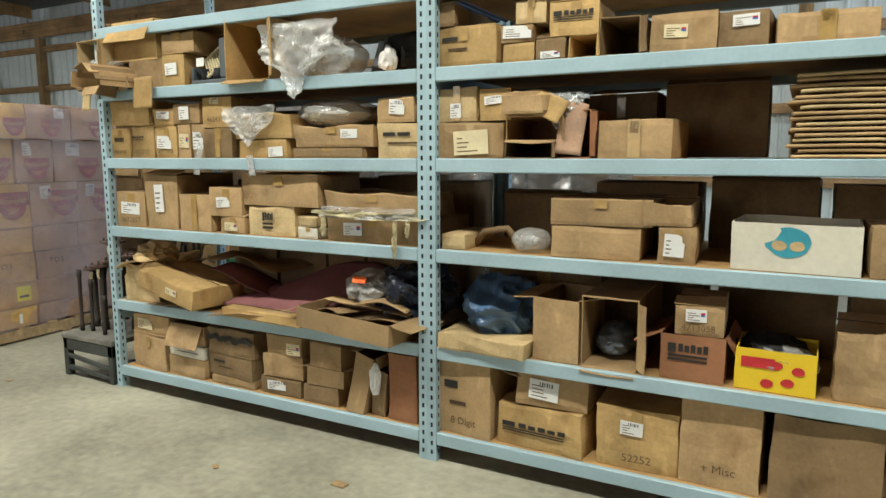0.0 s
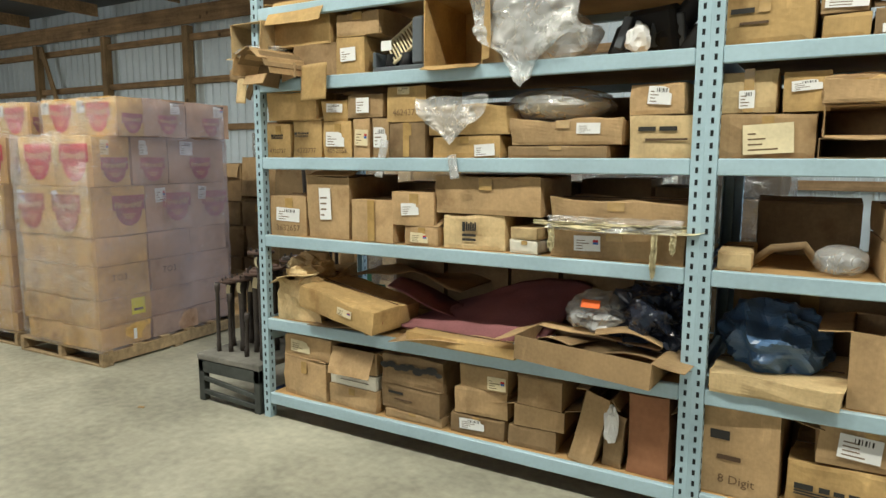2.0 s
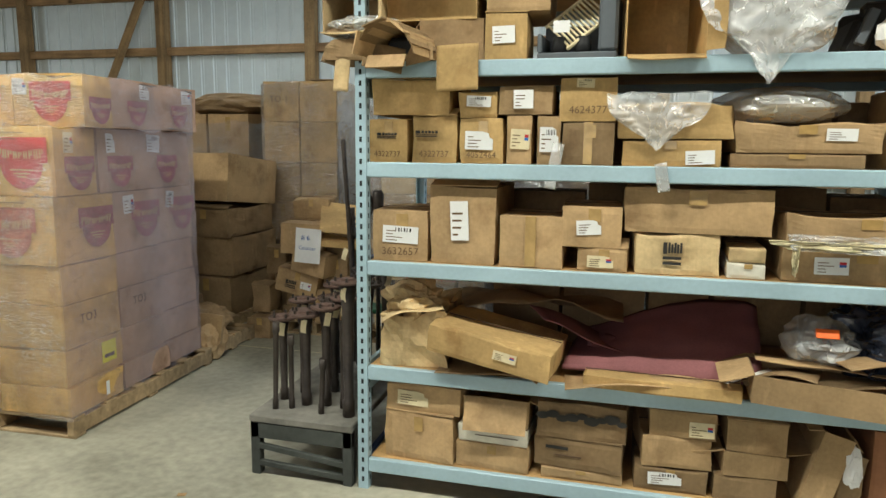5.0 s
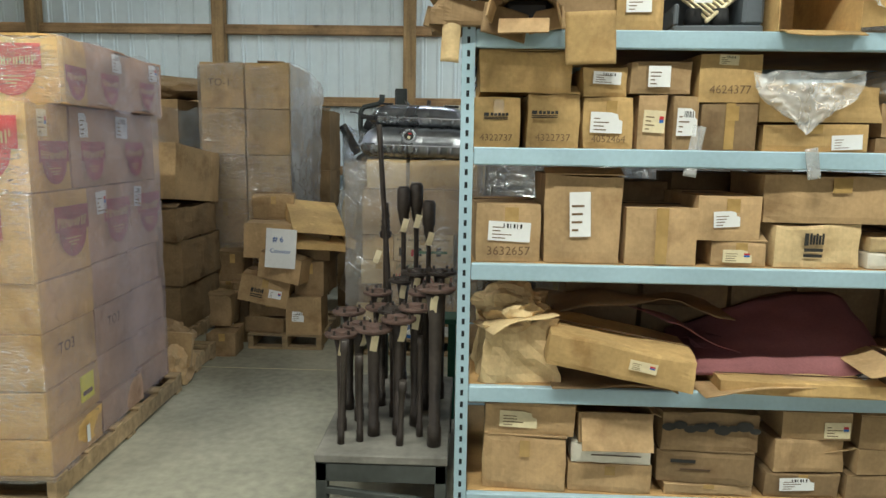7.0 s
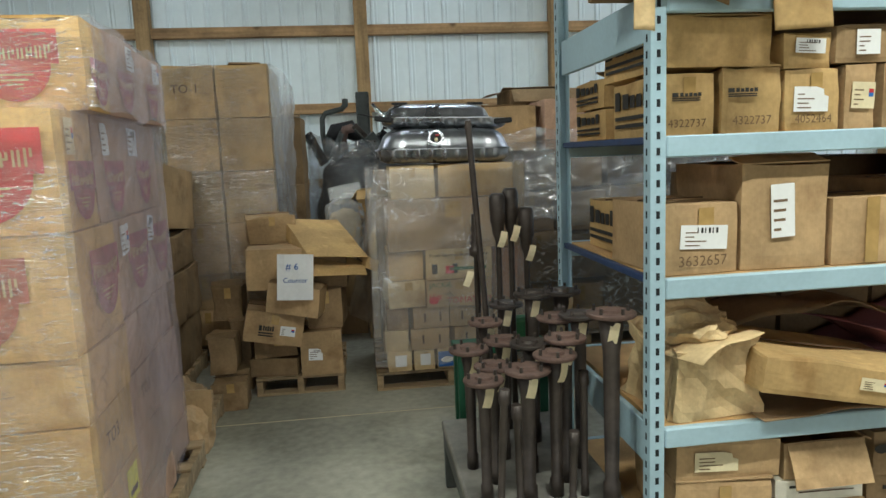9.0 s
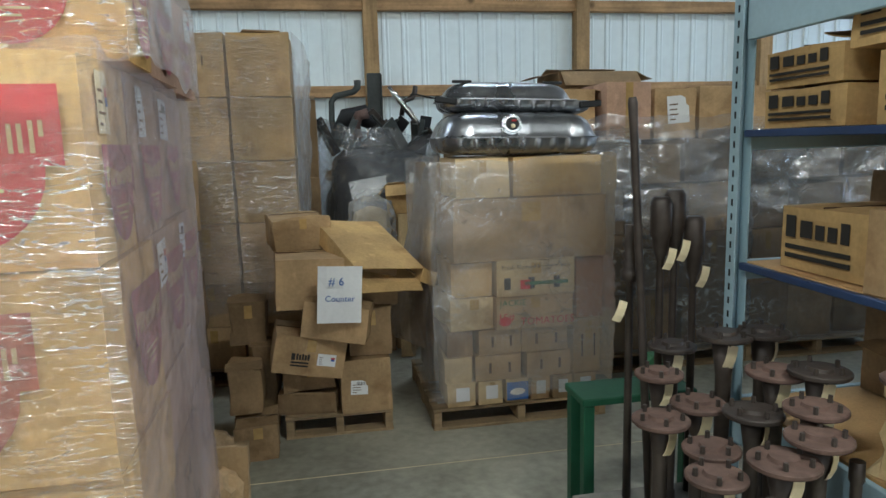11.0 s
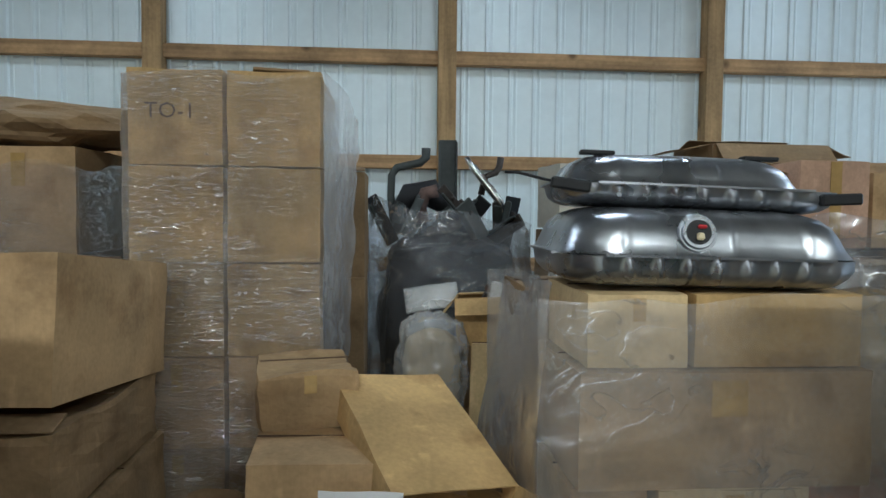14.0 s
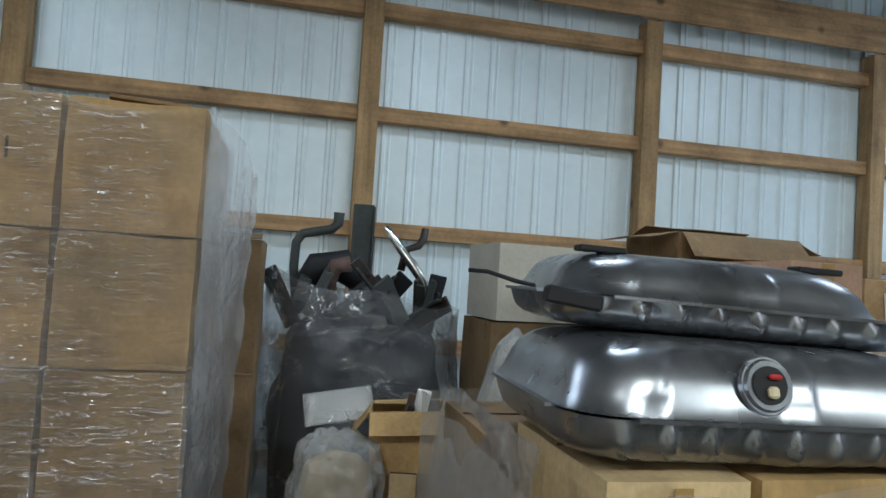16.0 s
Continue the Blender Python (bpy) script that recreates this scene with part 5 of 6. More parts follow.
sheet("felt_board", -3.18, 3.5, 0.82, 0.42, 0.3, maroon, "folded maroon felt trim board on the shelf", "trim board", 5, 0.05, 20, 0, 22)
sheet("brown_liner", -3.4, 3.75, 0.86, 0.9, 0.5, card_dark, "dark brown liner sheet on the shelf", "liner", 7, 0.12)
carton(-3.12, -2.45, 3.16, 0.644, 0.705, mat=card_kraft, depth=0.2, rz=-3, sag=0.01, label="long flat kraft carton on the shelf edge")
sheet("trim_strip", -2.42, 3.3, 0.72, 0.22, 0.03, paper_white, "thin white trim strip sticking out of the shelf", "strip", 3, 0.0, 25, 0, -12)
for x, y, z, w, d, m, r, q in ((-3.95, 3.3, 0.90, 0.3, 0.25, card_pale, 20, -15), (-3.45, 3.28, 0.70, 0.35, 0.3, card_dark, -12, 14), (-3.3, 3.3, 0.74, 0.06, 0.3, card_red, 10, 60), (-2.9, 3.25, 0.655, 0.6, 0.2, card_tan, 4, -4), (-2.3, 3.35, 0.71, 0.35, 0.3, card_dark, -18, -10), (-1.95, 3.3, 0.80, 0.3, 0.25, card_tan, 12, 6), (-2.5, 3.45, 0.68, 0.2, 0.35, rubber, 30, 5)):
    sheet("cardboard_scrap", x, y, z, w, d, m, "bent torn cardboard scrap piled on the shelf", "cardboard", x * 3, 0.06, r, 0, q)
blob("crumpled_paper", -3.95, 3.4, 0.85, 0.32, 0.3, 0.2, card_pale, 95, 0.6, 2.4, None, "crumpled torn kraft paper on a crushed carton", "paper", 4)
sheet("cardboard_tray", -2.05, 3.5, 0.70, 0.8, 0.6, card_dark, "flattened dark cardboard tray", "cardboard", 11, 0.06)
carton(-2.43, -1.78, 3.06, 0.66, 0.775, mat=card_tan, depth=0.34, open_top=True, rz=-4, ry=3, label="shallow open cardboard tray overhanging the shelf")
blob("clear_bag", -2.12, 3.42, 0.78, 0.3, 0.3, 0.22, bag_clear, 73, 0.4, 2.5, None, "clear plastic bag with an orange tag", "bag", 4)
sheet("orange_tag", -2.13, 3.28, 0.94, 0.09, 0.04, ink_orange, "small orange tag on a plastic bag", "tag", 1, 0.0, 0, 60)
blob("black_bag", -1.87, 3.5, 0.72, 0.42, 0.5, 0.33, bag_black, 75, 0.5, 3.0, None, "crumpled black plastic bag on the shelf", "bag", 5)
blob("blue_bag", -1.36, 3.62, 0.645, 0.45, 0.55, 0.36, bag_blue, 77, 0.5, 2.6, None, "crumpled dark blue plastic bag on the shelf", "bag", 5)
drape("carry_bag", -2.46, 3.17, 2.37, 0.56, 0.42, bag_clear, "translucent white plastic carrier bag hanging over the shelf edge", "bag", 79, 0.05, 0.55)
blob("bag_fill", -2.4, 3.42, 2.078, 0.42, 0.36, 0.28, bag_clear, 78, 0.35, 2.0, None, "full part of a translucent plastic carrier bag", "bag", 4)
for x, y, w, h, m, r in ((-4.24, 3.16, 0.07, 0.2, card_pale, 6), (-4.04, 3.15, 0.18, 0.11, card_dark, 18), (-3.71, 3.18, 0.19, 0.2, card_kraft, -3), (-4.30, 3.2, 0.1, 0.08, card_dark, 30), (-3.88, 3.17, 0.14, 0.08, card_tan, -14)):
    sheet("torn_flap", x, y, 2.14 - h / 2, w, h, m, "torn cardboard flap hanging over the shelf edge", "cardboard", x, 0.015, r, 84, r * 0.6)
carton(-4.34, -4.06, 3.14, 2.08, 2.2, mat=card_dark, depth=0.3, sag=0.08, rz=6, label="small torn carton overhanging the rack end")
carton(-4.33, -4.05, 3.16, 2.2, 2.40, mat=card_pale, depth=0.3, open_front=True, rz=-5, label="pale open carton overhanging the rack end")
carton(-2.20, -2.08, 3.22, 0.166, 0.53, mat=card_tan, depth=0.4, ry=14, open_top=True, label="narrow carton leaning sideways on the bottom shelf")
carton(-2.06, -1.95, 3.24, 0.166, 0.44, mat=card_dark, depth=0.3, ry=6, sag=0.03, label="narrow crushed carton with torn white paper")
blob("torn_paper", -2.0, 3.23, 0.3, 0.07, 0.05, 0.2, paper_white, 80, 0.6, 3.0, None, "torn white paper scrap on a carton", "paper", 3)
blob("wrapped_roll", -2.36, 3.45, 1.81, 0.55, 0.4, 0.17, bag_clear, 81, 0.15, 3.0, None, "clear plastic wrapped roll on top of cartons", "roll", 4)
blob("roll_core", -2.36, 3.45, 1.812, 0.48, 0.34, 0.14, card_pale, 82, 0.1, 3.0, None, "folded kraft parcel inside clear plastic", "parcel", 3)
drape("hanging_plastic", -2.86, 3.21, 1.93, 0.42, 0.24, bag_clear, "clear crinkled plastic sheet hanging over cartons", "plastic", 6, 0.03, 0.5)
sheet("hanging_tape", -3.28, 3.215, 1.62, 0.05, 0.2, bag_clear, "strip of old clear tape hanging from a box", "tape", 4, 0.01, 0, 85, 10)
sheet("hanging_tape", -2.83, 3.195, 1.58, 0.05, 0.12, bag_clear, "strip of old clear tape hanging over the beam", "tape", 8, 0.01, 0, 88, -10)
drape("old_tape", -2.02, 3.205, 1.36, 0.62, 0.07, bag_clear, "yellowed crumpled packing tape round a long box", "tape", 9, 0.04, 0.1)
drape("old_tape", -2.0, 3.20, 1.335, 0.80, 0.04, tape_old, "crumpled strip of yellowed packing tape", "tape", 17, 0.05, 0.2)
for x, l in ((-2.3, 0.12), (-1.83, 0.22), (-1.75, 0.10)):
    drape("tape_end", x, 3.185, 1.31, 0.03, l, tape_old, "dangling end of yellowed packing tape", "tape", x, 0.02, 0.2)
gp = thing("grey_bracket", -3.2, 3.36, 2.077, "grey moulded plastic car bracket with a cream grille", "car part", rz=-4)
part("base", box(-0.17, 0.17, -0.1, 0.12, 0, 0.03, 0.006), grey_plastic, gp)
part("upright", box(0.09, 0.17, -0.1, 0.12, 0.03, 0.27, 0.012), grey_plastic, gp)
part("back_plate", box(-0.17, 0.09, 0.1, 0.12, 0.03, 0.17, 0.006), grey_plastic, gp)
part("end_plate", box(-0.17, -0.15, -0.1, 0.1, 0.03, 0.11, 0.005), grey_plastic, gp)
for x in (-0.08, 0.02):
    tube("boss", [(x, -0.04, 0.03), (x, -0.04, 0.1)], [0.04, 0.03], rubber, gp)
part("tag", box(-0.10, -0.03, -0.112, -0.11, 0.11, 0.16, 0.0), paper_white, gp, "white tag")
vg = thing("vent_grille", -3.2, 3.34, 2.24, "cream ribbed vent grille leaning on parts", "grille", rz=14, ry=-38, rx=-35)
for k in range(12):
    part("slat", box(-0.11 + 0.019 * k, -0.101 + 0.019 * k, -0.006, 0.006, -0.07, 0.09, 0.002), paper_cream, vg)
for z in (-0.075, 0.085):
    part("rail", box(-0.12, 0.12, -0.008, 0.008, z, z + 0.014, 0.003), paper_cream, vg)
for k in range(5):
    s = thing("car_part", -2.1 + 0.09 * k, 3.55 + 0.03 * (k % 2), 2.08, "black moulded car part piled on the shelf", "car part", "black car parts", 35 * k, 20 - 18 * k)
    part("body", box(-0.05, 0.05, -0.12, 0.12, 0, 0.16 + 0.04 * (k % 3), 0.02), rubber, s)
    part("bracket", box(-0.02, 0.02, -0.15, -0.1, 0.05, 0.2, 0.006), grey_plastic, s)
tr = thing("fender_trim", -1.75, 3.5, 2.08, "curved black rubber fender trim leaning on the post", "trim")
tube("strip", [(-0.3, 0, 0.02), (-0.12, 0, 0.1), (0.0, 0, 0.24), (0.02, 0, 0.36)], [0.03, 0.05, 0.055, 0.04], rubber, tr)
blob("white_scrap", -1.98, 3.38, 2.1, 0.11, 0.08, 0.14, paper_white, 86, 0.6, 2.5, None, "crumpled white plastic scrap among parts", "scrap", 3)
for z in range(16):
    for k in range(2):
        sheet("cardboard_sheet", 0.20 + 0.42 * k + 0.02 * math.sin(z * 2.3 + k), 3.55, 1.627 + 0.0215 * z, 0.42 if k else 0.38, 0.55, card_tan if (z + k) % 3 else card_pale, "flat folded cardboard sheet in a stack", "cardboard", z + k, 0.006, math.sin(z * 1.7) * 2, 0, 0, 0.012)
blob("wire_coil", -0.02, 3.45, 0.70, 0.34, 0.3, 0.16, rubber, 88, 0.3, 4.0, None, "coil of black hose in a yellow carton", "hose", 4)
blob("clear_bag", 0.03, 3.36, 0.70, 0.3, 0.22, 0.13, bag_clear, 90, 0.4, 3.0, None, "crumpled clear plastic bag in a carton", "bag", 4)
blob("lamp_lens", -1.13, 3.36, 1.162, 0.2, 0.2, 0.13, bag_clear, 91, 0.15, 2.0, None, "clear plastic wrapped lamp part on the shelf", "car part", 4)
tube("bent_bracket", [(-1.46, 3.4, 1.175), (-1.38, 3.35, 1.25), (-1.26, 3.36, 1.27), (-1.2, 3.4, 1.18)], 0.018, card_dark)
tagged(bpy.data.objects["bent_bracket"], "bent brown cardboard and metal bracket on the shelf", "bracket")
blob("packed_part", -0.72, 3.5, 0.66, 0.2, 0.3, 0.16, grey_plastic, 93, 0.3, 2.5, None, "grey part packed inside an open carton", "car part", 4)

# cartons standing at the back of the shelves, their dark card standing in for shade
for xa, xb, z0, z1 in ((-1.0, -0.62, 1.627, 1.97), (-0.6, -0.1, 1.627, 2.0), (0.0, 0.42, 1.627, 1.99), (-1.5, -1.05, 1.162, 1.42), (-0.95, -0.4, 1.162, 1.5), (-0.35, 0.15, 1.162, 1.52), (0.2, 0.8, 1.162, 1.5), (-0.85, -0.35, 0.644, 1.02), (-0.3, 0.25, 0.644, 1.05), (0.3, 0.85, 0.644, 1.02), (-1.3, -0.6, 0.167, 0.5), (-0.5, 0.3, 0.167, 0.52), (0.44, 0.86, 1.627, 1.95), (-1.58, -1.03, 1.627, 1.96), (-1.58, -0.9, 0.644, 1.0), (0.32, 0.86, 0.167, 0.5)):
    carton(xa, xb, 3.86, z0, z1, mat=card_dark, depth=0.32, label="brown carton at the back of a shelf, shade put into its colour", group="cartons at the back of the shelves")
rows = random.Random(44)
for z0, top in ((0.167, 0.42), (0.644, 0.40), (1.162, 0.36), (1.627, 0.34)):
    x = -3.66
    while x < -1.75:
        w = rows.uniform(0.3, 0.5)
        carton(x, min(x + w, -1.70), 4.19 - 0.3, z0, z0 + top * rows.uniform(0.85, 1.0), mat=card_dark, depth=0.29, rz=0, seam=False, label="brown carton at the back of a shelf, shade put into its colour", group="cartons at the back of the shelves")
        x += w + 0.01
for y0, y1, z0, z1, x1 in ((3.78, 4.16, 1.627, 1.755, -4.13), (3.80, 4.16, 1.757, 1.88, -4.13), (3.70, 4.08, 1.162, 1.375, -4.10)):
    carton(x1, x1 + 0.36, y0, z0, z1, mat=card_kraft, depth=y1 - y0, rz=0, end_marks=True, label="kraft carton with black printed marks at the rack end")

# ---- cartons along the front of the rack ----
# bay one, cartons from the base up
carton(-4.062, -3.698, 3.24, 0.165, 0.408, mat=card_tan, depth=.45)
carton(-4.066, -3.671, 3.24, 0.408, 0.552, mat=card_tan, depth=.46, label_at=(.18,.25,.4,.5), label="cardboard box lid with a torn white sticker")
carton(-3.705, -3.341, 3.24, 0.165, 0.294, mat=card_tan)
carton(-3.692, -3.343, 3.24, 0.294, 0.386, mat=card_white, marks=2, label="white carton with printed label bars and handwriting")
carton(-3.671, -3.362, 3.24, 0.386, 0.518, mat=card_tan, open_top=True, label="torn open cardboard box with bent flaps")
carton(-3.303, -2.922, 3.24, 0.165, 0.219, mat=card_tan)
carton(-3.323, -2.911, 3.24, 0.219, 0.364, mat=card_dark, marks=1, label="dark brown carton with a printed round mark")
carton(-3.324, -2.900, 3.24, 0.364, 0.537, mat=card_dark, stain=True, label="dark brown carton with a black water stain")
carton(-2.881, -2.558, 3.24, 0.165, 0.280, mat=card_dark, label_at=(.2,.3,.45,.5))
carton(-2.866, -2.550, 3.24, 0.280, 0.427, mat=card_tan)
carton(-2.822, -2.529, 3.24, 0.427, 0.553, mat=card_tan, label_at=(.6,.1,.36,.55))
carton(-2.544, -2.279, 3.24, 0.165, 0.280, mat=card_dark)
carton(-2.509, -2.247, 3.24, 0.280, 0.388, mat=card_tan, open_top=True)
carton(-2.488, -2.233, 3.24, 0.388, 0.537, mat=card_tan)
carton(-1.922, -1.727, 3.24, 0.165, 0.559, mat=card_red, depth=.5, label="tall reddish-brown carton standing on its end")
carton(-4.147, -3.869, 3.24, 1.160, 1.403, mat=card_tan, label_at=(.2,.35,.62,.33), text="3632657")
carton(-3.852, -3.527, 3.24, 1.160, 1.523, mat=card_tan, label_at=(.33,.3,.26,.5), depth=.5)
carton(-3.520, -3.223, 3.24, 1.160, 1.397, mat=card_tan, tape=True)
carton(-3.163, -2.936, 3.24, 1.160, 1.265, mat=card_tan, label_at=(.22,.15,.5,.5))
carton(-3.253, -2.987, 3.24, 1.265, 1.449, mat=card_tan, label_at=(.25,.3,.4,.35))
carton(-2.937, -2.572, 3.24, 1.160, 1.341, mat=card_pale, logo=(.34,.28,.22,.5))
carton(-2.974, -2.366, 3.24, 1.341, 1.540, mat=card_tan)
carton(-2.535, -2.375, 3.24, 1.160, 1.229, mat=card_white)
carton(-2.530, -2.377, 3.24, 1.229, 1.292, mat=card_pale)
carton(-2.332, -1.695, 3.24, 1.160, 1.302, mat=card_tan, label_at=(.2,.25,.2,.5), depth=.6)
carton(-2.350, -1.703, 3.24, 1.302, 1.437, mat=card_tan, sag=True, label="crushed long cardboard box bound with yellowed tape")
carton(-4.150, -3.950, 3.24, 1.625, 1.826, mat=card_kraft, logo=(.25,.55,.5,.12), text="4322737", end_marks=True)
carton(-3.946, -3.731, 3.24, 1.625, 1.841, mat=card_kraft, text="4322737", logo=(.1,.55,.5,.12))
carton(-3.724, -3.513, 3.24, 1.625, 1.828, mat=card_kraft, text="4052464", label_at=(.15,.3,.6,.4))
carton(-3.507, -3.385, 3.24, 1.625, 1.842, mat=card_tan, label_at=(.2,.3,.7,.4))
carton(-3.382, -3.266, 3.24, 1.625, 1.840, mat=card_tan, label_at=(.15,.25,.7,.5))
carton(-3.263, -3.030, 3.24, 1.625, 1.812, mat=card_dark, tape=True)
carton(-4.137, -3.766, 3.24, 1.841, 2.003, mat=card_kraft, depth=.55, end_marks=True)
carton(-3.727, -3.544, 3.24, 1.828, 1.947, mat=card_kraft, label_at=(.2,.4,.6,.4))
carton(-3.544, -3.298, 3.24, 1.842, 1.966, mat=card_tan, label_at=(.3,.2,.35,.65))
carton(-3.274, -3.025, 3.24, 1.812, 2.001, mat=card_kraft, text="4624377", label_at=(.3,.75,.3,.2))
carton(-2.993, -2.582, 3.24, 1.625, 1.740, mat=card_kraft, label_at=(.65,.08,.28,.5))
carton(-3.018, -2.537, 3.24, 1.740, 1.901, mat=card_kraft, sag=True)
carton(-2.556, -2.051, 3.24, 1.625, 1.686, mat=card_dark)
carton(-2.559, -1.999, 3.24, 1.686, 1.808, mat=card_tan, label_at=(.62,.4,.2,.4), sag=True, label="flattened worn cartons tied with yellowed tape")
carton(-1.980, -1.684, 3.24, 1.625, 1.813, mat=card_pale, depth=.5, marks=2)
carton(-1.968, -1.718, 3.24, 1.813, 1.951, mat=card_tan, label_at=(.35,.3,.4,.55))
carton(-3.622, -3.424, 3.24, 2.075, 2.282, mat=card_kraft, label_at=(.2,.35,.5,.35))
carton(-3.912, -3.622, 3.24, 2.075, 2.255, mat=card_dark, open_top=True)
carton(-4.060, -3.638, 3.24, 2.255, 2.507, mat=card_kraft, open_top=True, label="torn open carton with hanging flaps")
carton(-3.622, -3.323, 3.24, 2.282, 2.411, mat=card_tan, sag=True)
blob("crumpled_plastic", -4.17, 3.26, 2.19, 0.34, 0.22, 0.10, bag_clear, 97, 0.5, 3.0, None, "crumpled clear plastic over a torn carton", "plastic", 4)
tc = thing("torn_carton", -3.95, 3.2, 2.078, "torn carton with a dark open end sagging over the beam", "box", rz=-8)
for k in range(9):
    a, b = math.pi * (0.02 + 0.105 * k), math.pi * (0.02 + 0.105 * (k + 1)) + 0.03
    bm = box(-0.065 * (b - a) * 2.1, 0.065 * (b - a) * 2.1, -0.2 - 0.03 * (k % 3), 0.2, -0.003, 0.003)
    for v in bm.verts:
        v.co.x += 0.01 * noise.noise(v.co * 12 + Vector((k, 0, 0)))
    f = part("torn_panel", bm, card_dark if k % 2 else card_tan, tc)
    f.matrix_local = pose(0.12 * math.cos((a + b) / 2), 0, 0.02 + 0.11 * math.sin((a + b) / 2), 0, 90 - math.degrees((a + b) / 2), 0)
part("tongue", box(-0.09, 0.09, -0.06, 0.0, -0.003, 0.003, 0, pose(0, -0.19, 0.0, 62, 0, 0)), card_tan, tc)
# black block standing in for the shade inside the open end
part("hollow_shade", box(-0.09, 0.09, -0.02, 0.19, 0.004, 0.10, 0.02), rubber, tc)
carton(-3.02, -2.70, 3.20, 2.075, 2.430, mat=card_kraft, open_front=True, depth=.5, label="long open-ended cardboard box lying on the shelf")
# bay two
sheet("torn_flap", -0.90, 3.25, 1.76, 0.12, 0.24, card_mauve, "torn pinkish flap standing among cartons", "cardboard", 6, 0.04, 12, 78, 8)
sheet("torn_flap", -1.02, 3.23, 1.86, 0.2, 0.12, card_kraft, "bent kraft flap on torn cartons", "cardboard", 9, 0.05, -10, 60, 20)
carton(-1.22, -0.98, 3.16, 1.832, 1.925, mat=card_tan, depth=0.3, sag=0.05, rz=-8, label="crushed flat brown carton on torn cartons")
drape("pink_wrap", -0.93, 3.25, 1.93, 0.16, 0.2, bag_clear, "thin clear plastic hanging from torn cartons", "plastic", 21, 0.04, 0.3)
carton(-1.599, -1.277, 3.24, 0.165, 0.570, mat=card_tan, open_top=True, depth=.5, text="8 Digit", marks=1, label="open cardboard box with black handwriting")
carton(-1.253, -0.785, 3.24, 0.165, 0.392, mat=card_kraft, logo=(.08,.35,.75,.2), sag=True)
carton(-1.168, -0.791, 3.24, 0.392, 0.593, mat=card_tan, label_at=(.2,.2,.4,.5), sag=True, label="crumpled taped cardboard box with a paper label")
carton(-0.756, -0.368, 3.24, 0.165, 0.473, mat=card_kraft, open_top=False, label_at=(.3,.55,.27,.22), text="52252", depth=.5)
carton(-0.363, -0.012, 3.24, 0.165, 0.633, mat=card_tan, text="+ Misc", depth=.55, label="tall cardboard box with black marker handwriting")
carton(0.015, 0.422, 3.24, 0.165, 0.558, mat=card_dark, open_top=True, sag=True, depth=.55, label="battered open cardboard box with torn corner")
carton(-1.574, -1.068, 3.16, 0.642, 0.735, mat=card_pale, sag=True, depth=.55, label="flat torn kraft paper parcel")
carton(-1.060, -0.827, 3.24, 0.642, 0.951, mat=card_tan, open_top=True)
carton(-0.826, -0.562, 3.24, 0.642, 0.984, mat=card_tan, open_front=True, depth=.6, label="cardboard box lying open towards the aisle")
carton(-0.458, -0.187, 3.24, 0.642, 0.848, mat=card_red, open_top=True, logo=(.12,.45,.65,.35))
carton(-0.423, -0.205, 3.24, 0.848, 0.989, mat=card_tan, label_at=(.25,.45,.4,.4), text="4713058")
carton(-0.146, 0.167, 3.24, 0.642, 0.824, mat=card_yellow, depth=.28, logo2=True, open_top=True, label="yellow printed carton with red berry shapes")
carton(0.216, 0.451, 3.24, 0.642, 0.942, mat=card_tan, sag=True)
carton(-1.590, -1.449, 3.24, 1.160, 1.242, mat=card_pale)
carton(-1.010, -0.583, 3.24, 1.160, 1.315, mat=card_tan, depth=.5)
carton(-1.013, -0.522, 3.24, 1.315, 1.447, mat=card_tan, open_front=False, depth=.52)
carton(-0.516, -0.342, 3.24, 1.160, 1.327, mat=card_tan, label_at=(.2,.2,.5,.6))
carton(-0.588, -0.355, 3.24, 1.327, 1.443, mat=card_tan, sag=True)
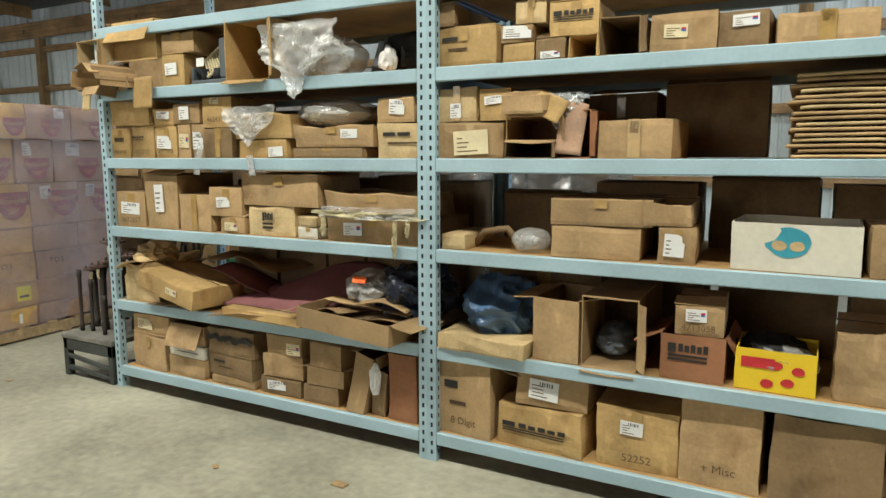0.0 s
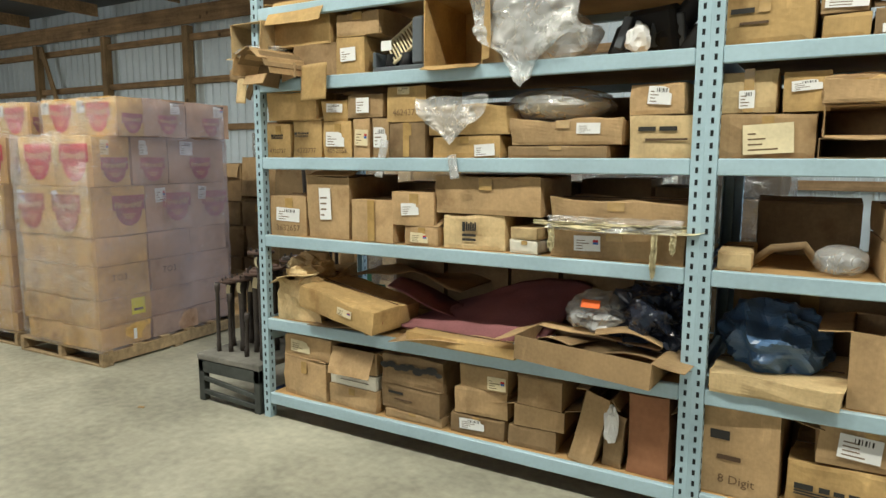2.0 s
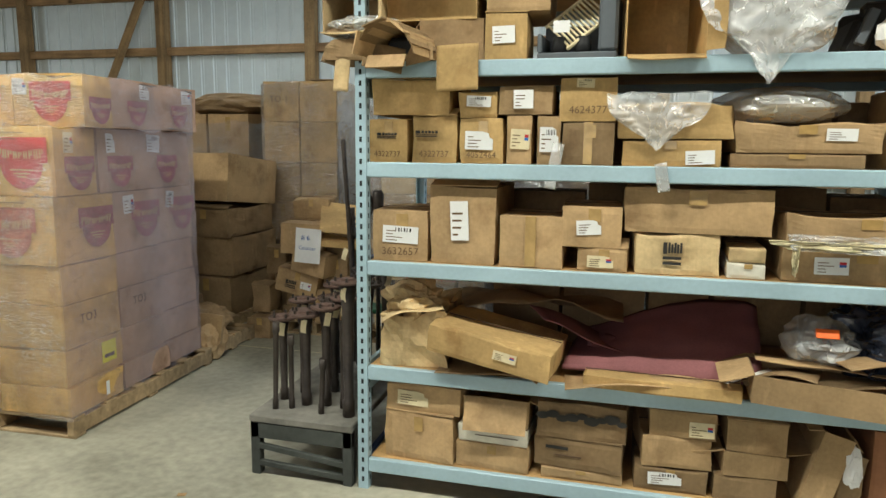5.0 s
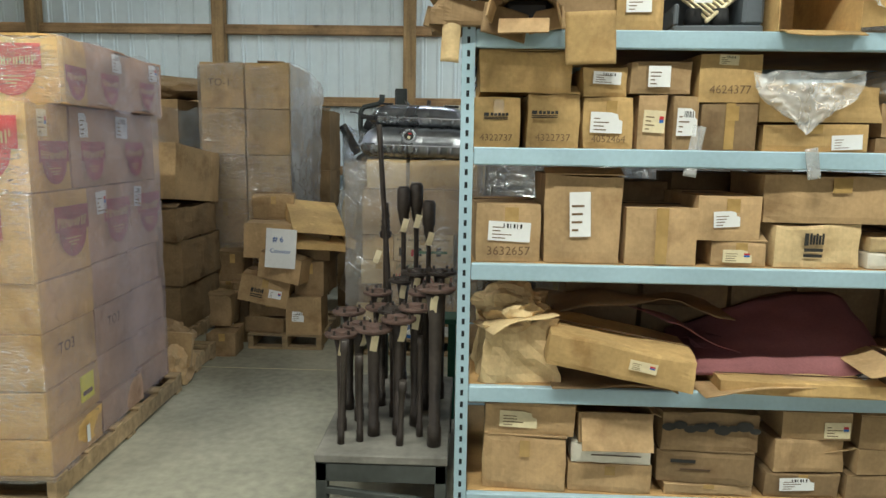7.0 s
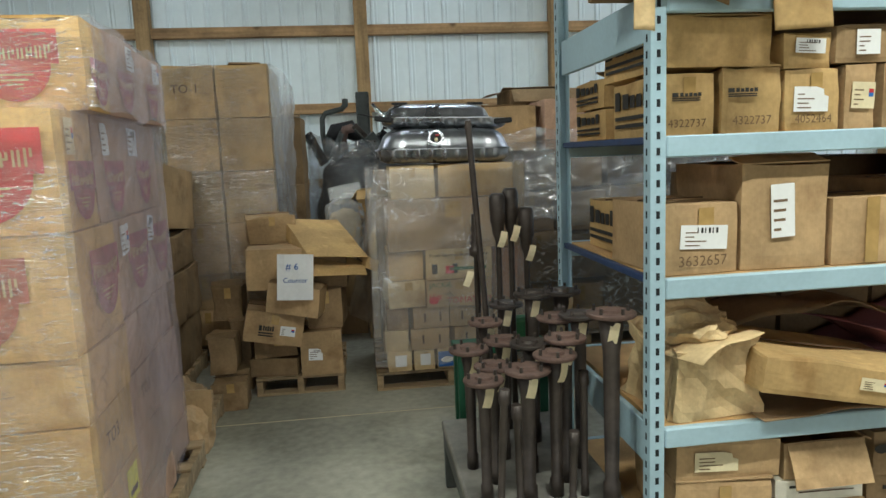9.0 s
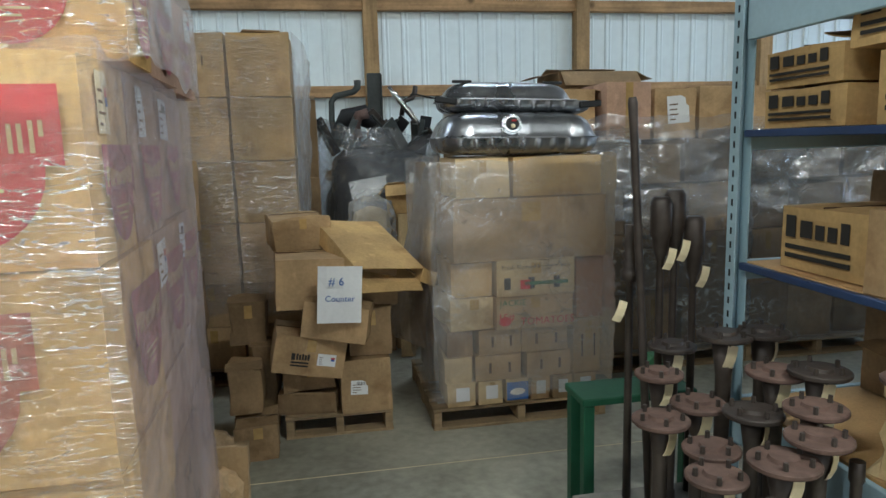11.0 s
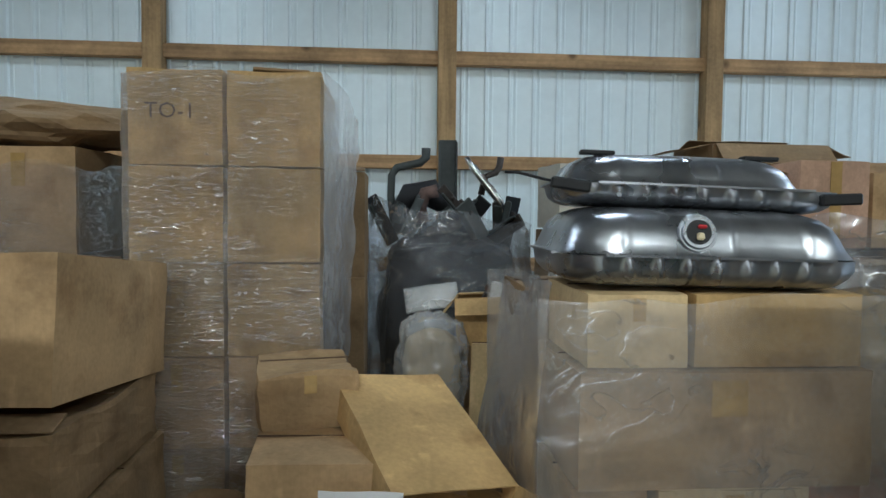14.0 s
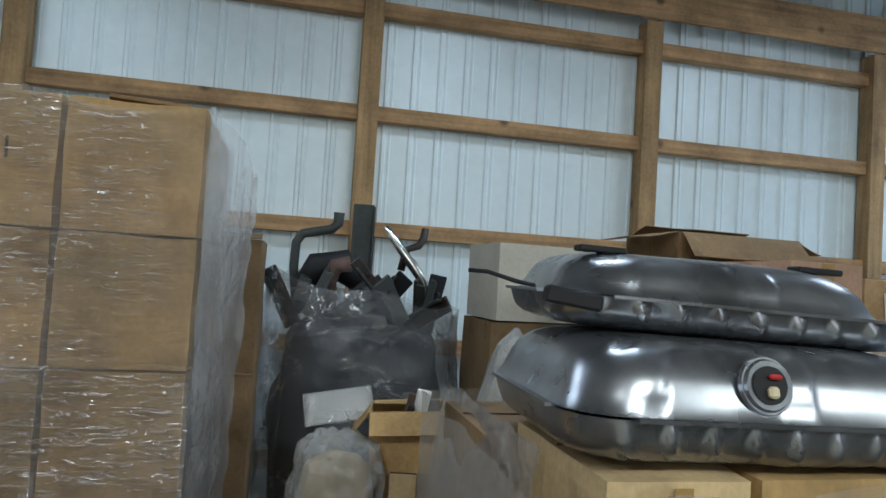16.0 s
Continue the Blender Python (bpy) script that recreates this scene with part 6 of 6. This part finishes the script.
carton(-0.185, 0.292, 3.24, 1.160, 1.360, mat=card_white, open_top=True, patch=True, label="white waxed produce carton with a blue oval print")
carton(0.304, 0.505, 3.24, 1.160, 1.368, mat=card_tan)
carton(-1.615, -1.245, 3.24, 1.625, 1.808, mat=card_tan, label_at=(.26,.1,.5,.65), depth=.5)
carton(-1.621, -1.389, 3.24, 1.808, 1.985, mat=card_pale, tape=True, label_at=(.35,.1,.25,.4))
carton(-1.380, -1.203, 3.24, 1.808, 1.967, mat=card_kraft, label_at=(.2,.5,.6,.25))
carton(-1.230, -0.986, 3.24, 1.625, 1.707, mat=card_dark, open_front=True)
carton(-1.237, -0.974, 3.24, 1.707, 1.827, mat=card_tan, open_front=True)
carton(-1.247, -1.018, 3.24, 1.827, 1.933, mat=card_tan, sag=True)
carton(-0.974, -0.812, 3.24, 1.625, 1.847, mat=card_red, open_front=True)
carton(-0.778, -0.440, 3.24, 1.625, 1.801, mat=card_tan, tape=True)
carton(-1.620, -1.265, 3.24, 2.075, 2.276, mat=card_kraft, marks=1)
carton(-1.262, -1.092, 3.24, 2.075, 2.171, mat=card_kraft)
carton(-1.263, -1.094, 3.24, 2.171, 2.253, mat=card_tan, label_at=(.1,.2,.85,.7))
carton(-1.090, -0.934, 3.24, 2.075, 2.181, mat=card_dark, label_at=(.2,.1,.6,.3))
carton(-0.915, -0.780, 3.24, 2.075, 2.178, mat=card_kraft, open_front=True)
carton(-0.774, -0.588, 3.24, 2.075, 2.241, mat=card_dark, open_front=True, depth=.45)
carton(-0.565, -0.287, 3.24, 2.075, 2.240, mat=card_tan, label_at=(.22,.35,.35,.33))
carton(-0.283, -0.081, 3.24, 2.075, 2.228, mat=card_dark, label_at=(.3,.55,.5,.3))
carton(-0.081, 0.282, 3.24, 2.075, 2.199, mat=card_tan, tape=True)
carton(-1.209, -1.049, 3.24, 2.253, 2.363, mat=card_pale, tape=True)
carton(-1.032, -0.797, 3.24, 2.181, 2.336, mat=card_kraft, logo=(.1,.45,.8,.25))
carton(-1.619, -1.508, 3.24, 2.276, 2.390, mat=card_dark)
